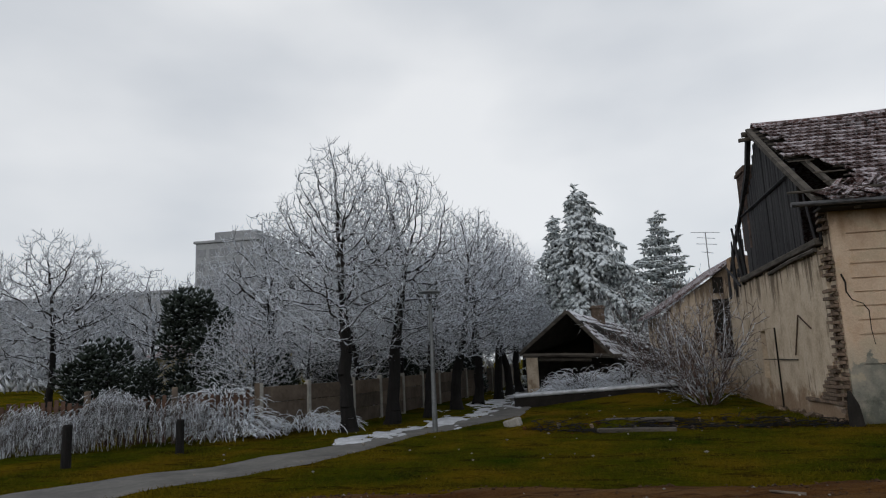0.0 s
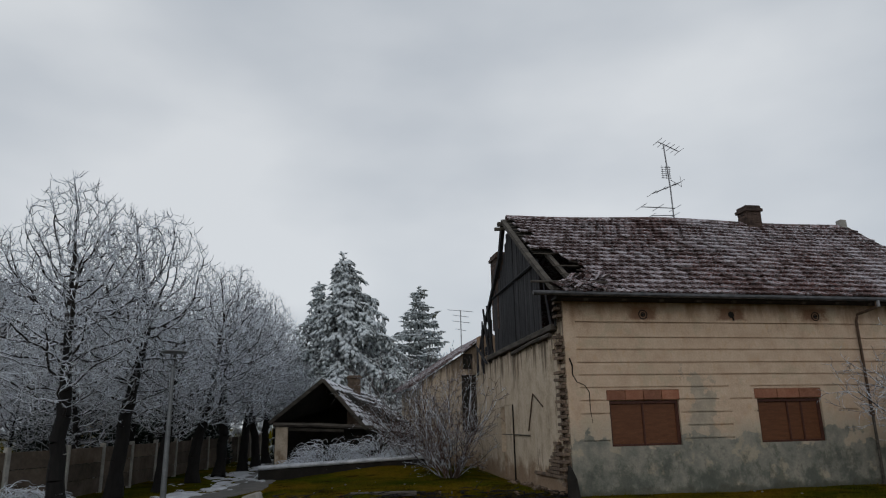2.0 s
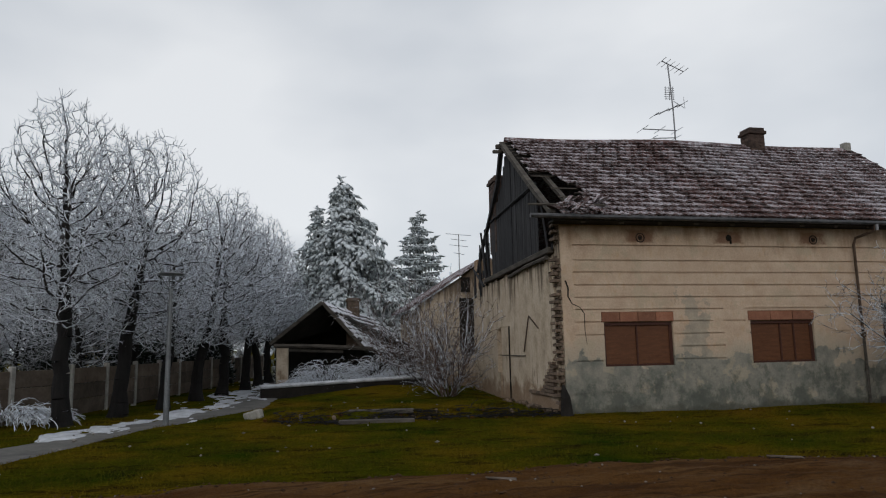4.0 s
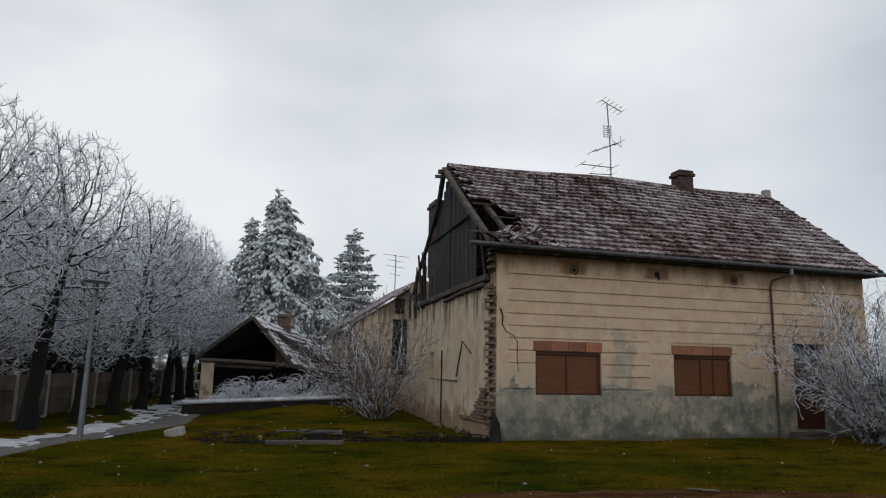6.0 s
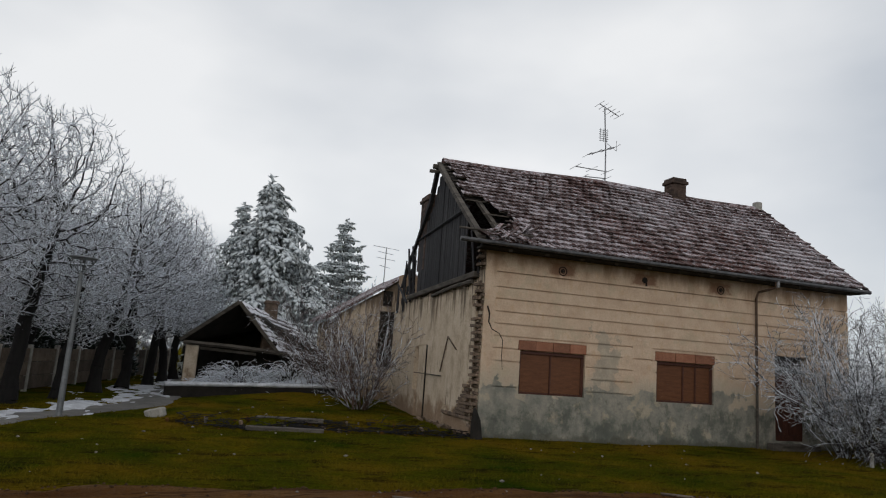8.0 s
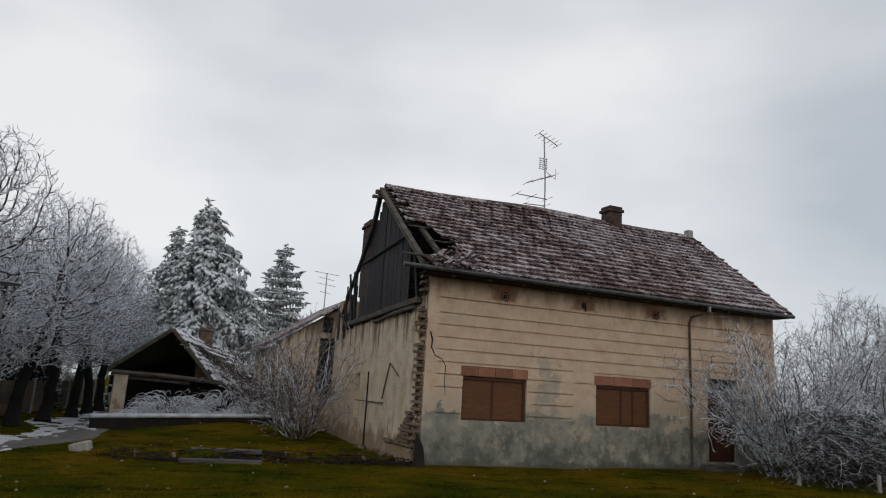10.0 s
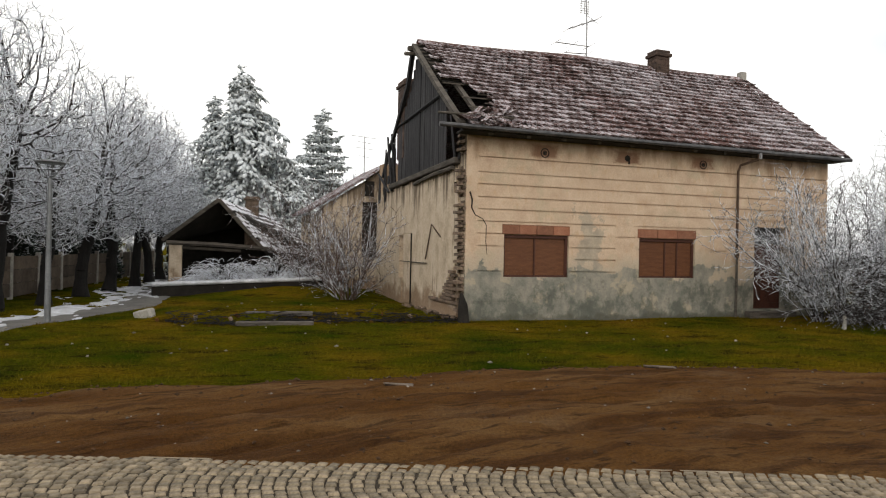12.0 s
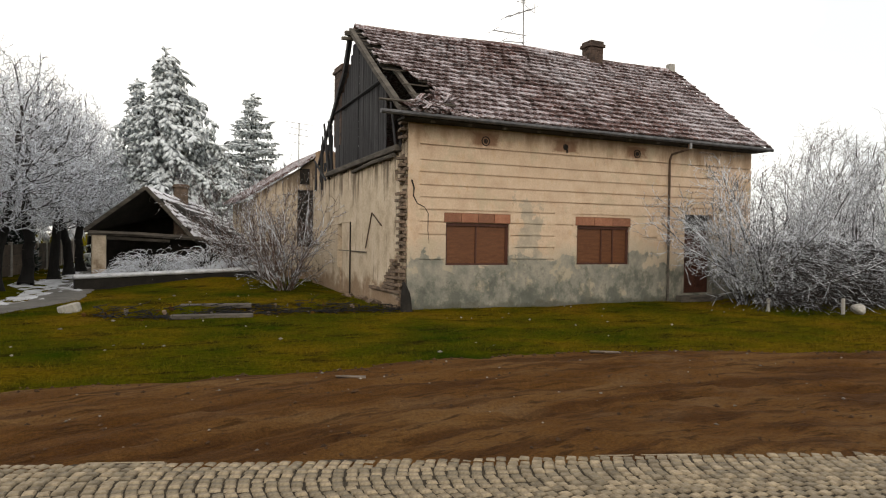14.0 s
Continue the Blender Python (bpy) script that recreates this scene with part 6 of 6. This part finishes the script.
grass = new("grass", fast_mesh("grass", BV, np.arange(len(BV)).reshape(-1, 3)))
grass.data.materials.append(M_BLADE)
tagged(grass, "short tufted winter grass, green and straw brown", "grass", kind="stuff")

# ---- pieces: roof tiles, bricks, cobbles ----
for m in singles:
    ob = new("tile", tile_mesh)
    ob.parent, ob.matrix_basis = roof, m


def brick_mesh(l, w, h):
    me = Geo().box(-l / 2, l / 2, -w / 2, w / 2, -h / 2, h / 2, None, 0.007).mesh("brick")
    me.materials.append(M_BRICK)
    return me


B_LONG, B_END = brick_mesh(0.14, 0.27, 0.064), brick_mesh(0.24, 0.13, 0.064)
rk = random.Random(23)
for k in range(52):
    z = 0.22 + k * 0.0775
    if 3.42 < z < 3.66:
        continue
    proud = k % 2 == 0
    for y, me in (((0.17, B_LONG),) if proud else ((0.10, B_END), (0.27, B_END))):
        if rk.random() < 0.08:
            continue
        ob = new("brick", me)
        ob.parent = gable
        ob.matrix_basis = pose((-0.045 if proud else 0.12) + rk.gauss(0, 0.012) + (0.03 if z > 3.6 else 0), y + rk.gauss(0, 0.012), z, rk.gauss(0, 2), rk.gauss(0, 2), rk.gauss(0, 4))
for k in range(10):
    z = 0.36 + k * 0.0775
    for j in range(7):
        y = 0.50 + j * 0.262 + (0.13 if k % 2 else 0)
        if bare(y, z) and bare(y + 0.1, z) and rk.random() > 0.08:
            ob = new("brick", B_LONG)
            ob.parent, ob.matrix_basis = gable, pose(-0.036 + 0.055 + rk.gauss(0, 0.005), y, z, rk.gauss(0, 1), 0, rk.gauss(0, 1))

# the cobbled road: granite setts laid in arcs, with a flush kerb
road_dir = Vector((1, -0.369, 0)).normalized()
road_yaw = math.degrees(math.atan2(road_dir.y, road_dir.x))
road_m = pose(-6.3, -8.2, 0, 0, 0, road_yaw)
bed = Geo()
bed.box(-30, 40, -9.0, 0.0, -0.2, -0.006)
road = tagged(part("road", bed, M_JOINT, None, "", road_m), "road of grey granite setts laid in arcs", "road", kind="structure")


def sett(rng_, w, l):
    """A worn sett: domed top, sloping flanks."""
    j = lambda a: a * rng_.uniform(0.9, 1.1)  # noqa: E731
    o = [(-w / 2, -l / 2), (w / 2, -l / 2), (w / 2, l / 2), (-w / 2, l / 2)]
    v = [(j(x), j(y), -0.03) for x, y in o] + [(x * 0.95, y * 0.95, 0.004) for x, y in o] + [(x * 0.72, y * 0.72, 0.014) for x, y in o]
    f = [(i, (i + 1) % 4, 4 + (i + 1) % 4, 4 + i) for i in range(4)] + [(4 + i, 4 + (i + 1) % 4, 8 + (i + 1) % 4, 8 + i) for i in range(4)] + [(8, 9, 10, 11)]
    return v, f


rs = random.Random(31)
shapes = [sett(rs, 0.075, 0.067) for _ in range(6)]
sett_meshes = []
for v, f in shapes:
    me = Geo().add(v, f).mesh("sett")
    me.materials.append(M_SETT_ONE)
    sett_meshes.append(me)
BAND, RADIUS, PITCH = 1.45, 0.98, 0.085
rest_v, rest_f, picked = [], [], 0
for band in range(4):
    n_across = 18
    for i in range(int(21 / PITCH)):
        for j in range(n_across):
            a = (j + 0.5) / n_across * 2 - 1
            d = a * BAND / 2
            bow = (RADIUS - math.sqrt(RADIUS ** 2 - d ** 2)) * 1.2
            s = -5.0 + i * PITCH + bow + (0.5 * PITCH if j % 2 else 0) * 0.15
            dd = -band * BAND + d - 0.36
            if dd > -0.05:
                continue
            tilt = math.degrees(math.asin(d / RADIUS)) * 1.0
            m = pose(s + rs.gauss(0, 0.004), dd + rs.gauss(0, 0.004), -0.006 + rs.gauss(0, 0.003), rs.gauss(0, 2), rs.gauss(0, 2), -tilt + rs.gauss(0, 3))
            k = rs.randrange(6)
            if band == 0 and j > 2 and 1.0 < s < 4.4 and picked < 300:
                ob = new("sett", sett_meshes[k])
                ob.parent, ob.matrix_basis = road, m
                picked += 1
            else:
                n = len(rest_v)
                rest_v += [tuple(m @ Vector(v)) for v in shapes[k][0]]
                rest_f += [tuple(n + q for q in f) for f in shapes[k][1]]
tagged(part("sett_field", Geo().add(rest_v, rest_f), M_SETT, road), "worn grey granite setts", kind="stuff")
x = -9.0
while x < 22:
    l = rs.uniform(0.7, 1.0)
    ob = part("kerb_stone", Geo().box(x, x + l - 0.012, -0.012 + rs.gauss(0, 0.006), 0.028 + rs.gauss(0, 0.008), -0.15, -0.008 + rs.gauss(0, 0.007), pose(0, 0, 0, 0, 0, rs.gauss(0, 0.15)), 0.014), M_SETT_ONE, road)
    x += l
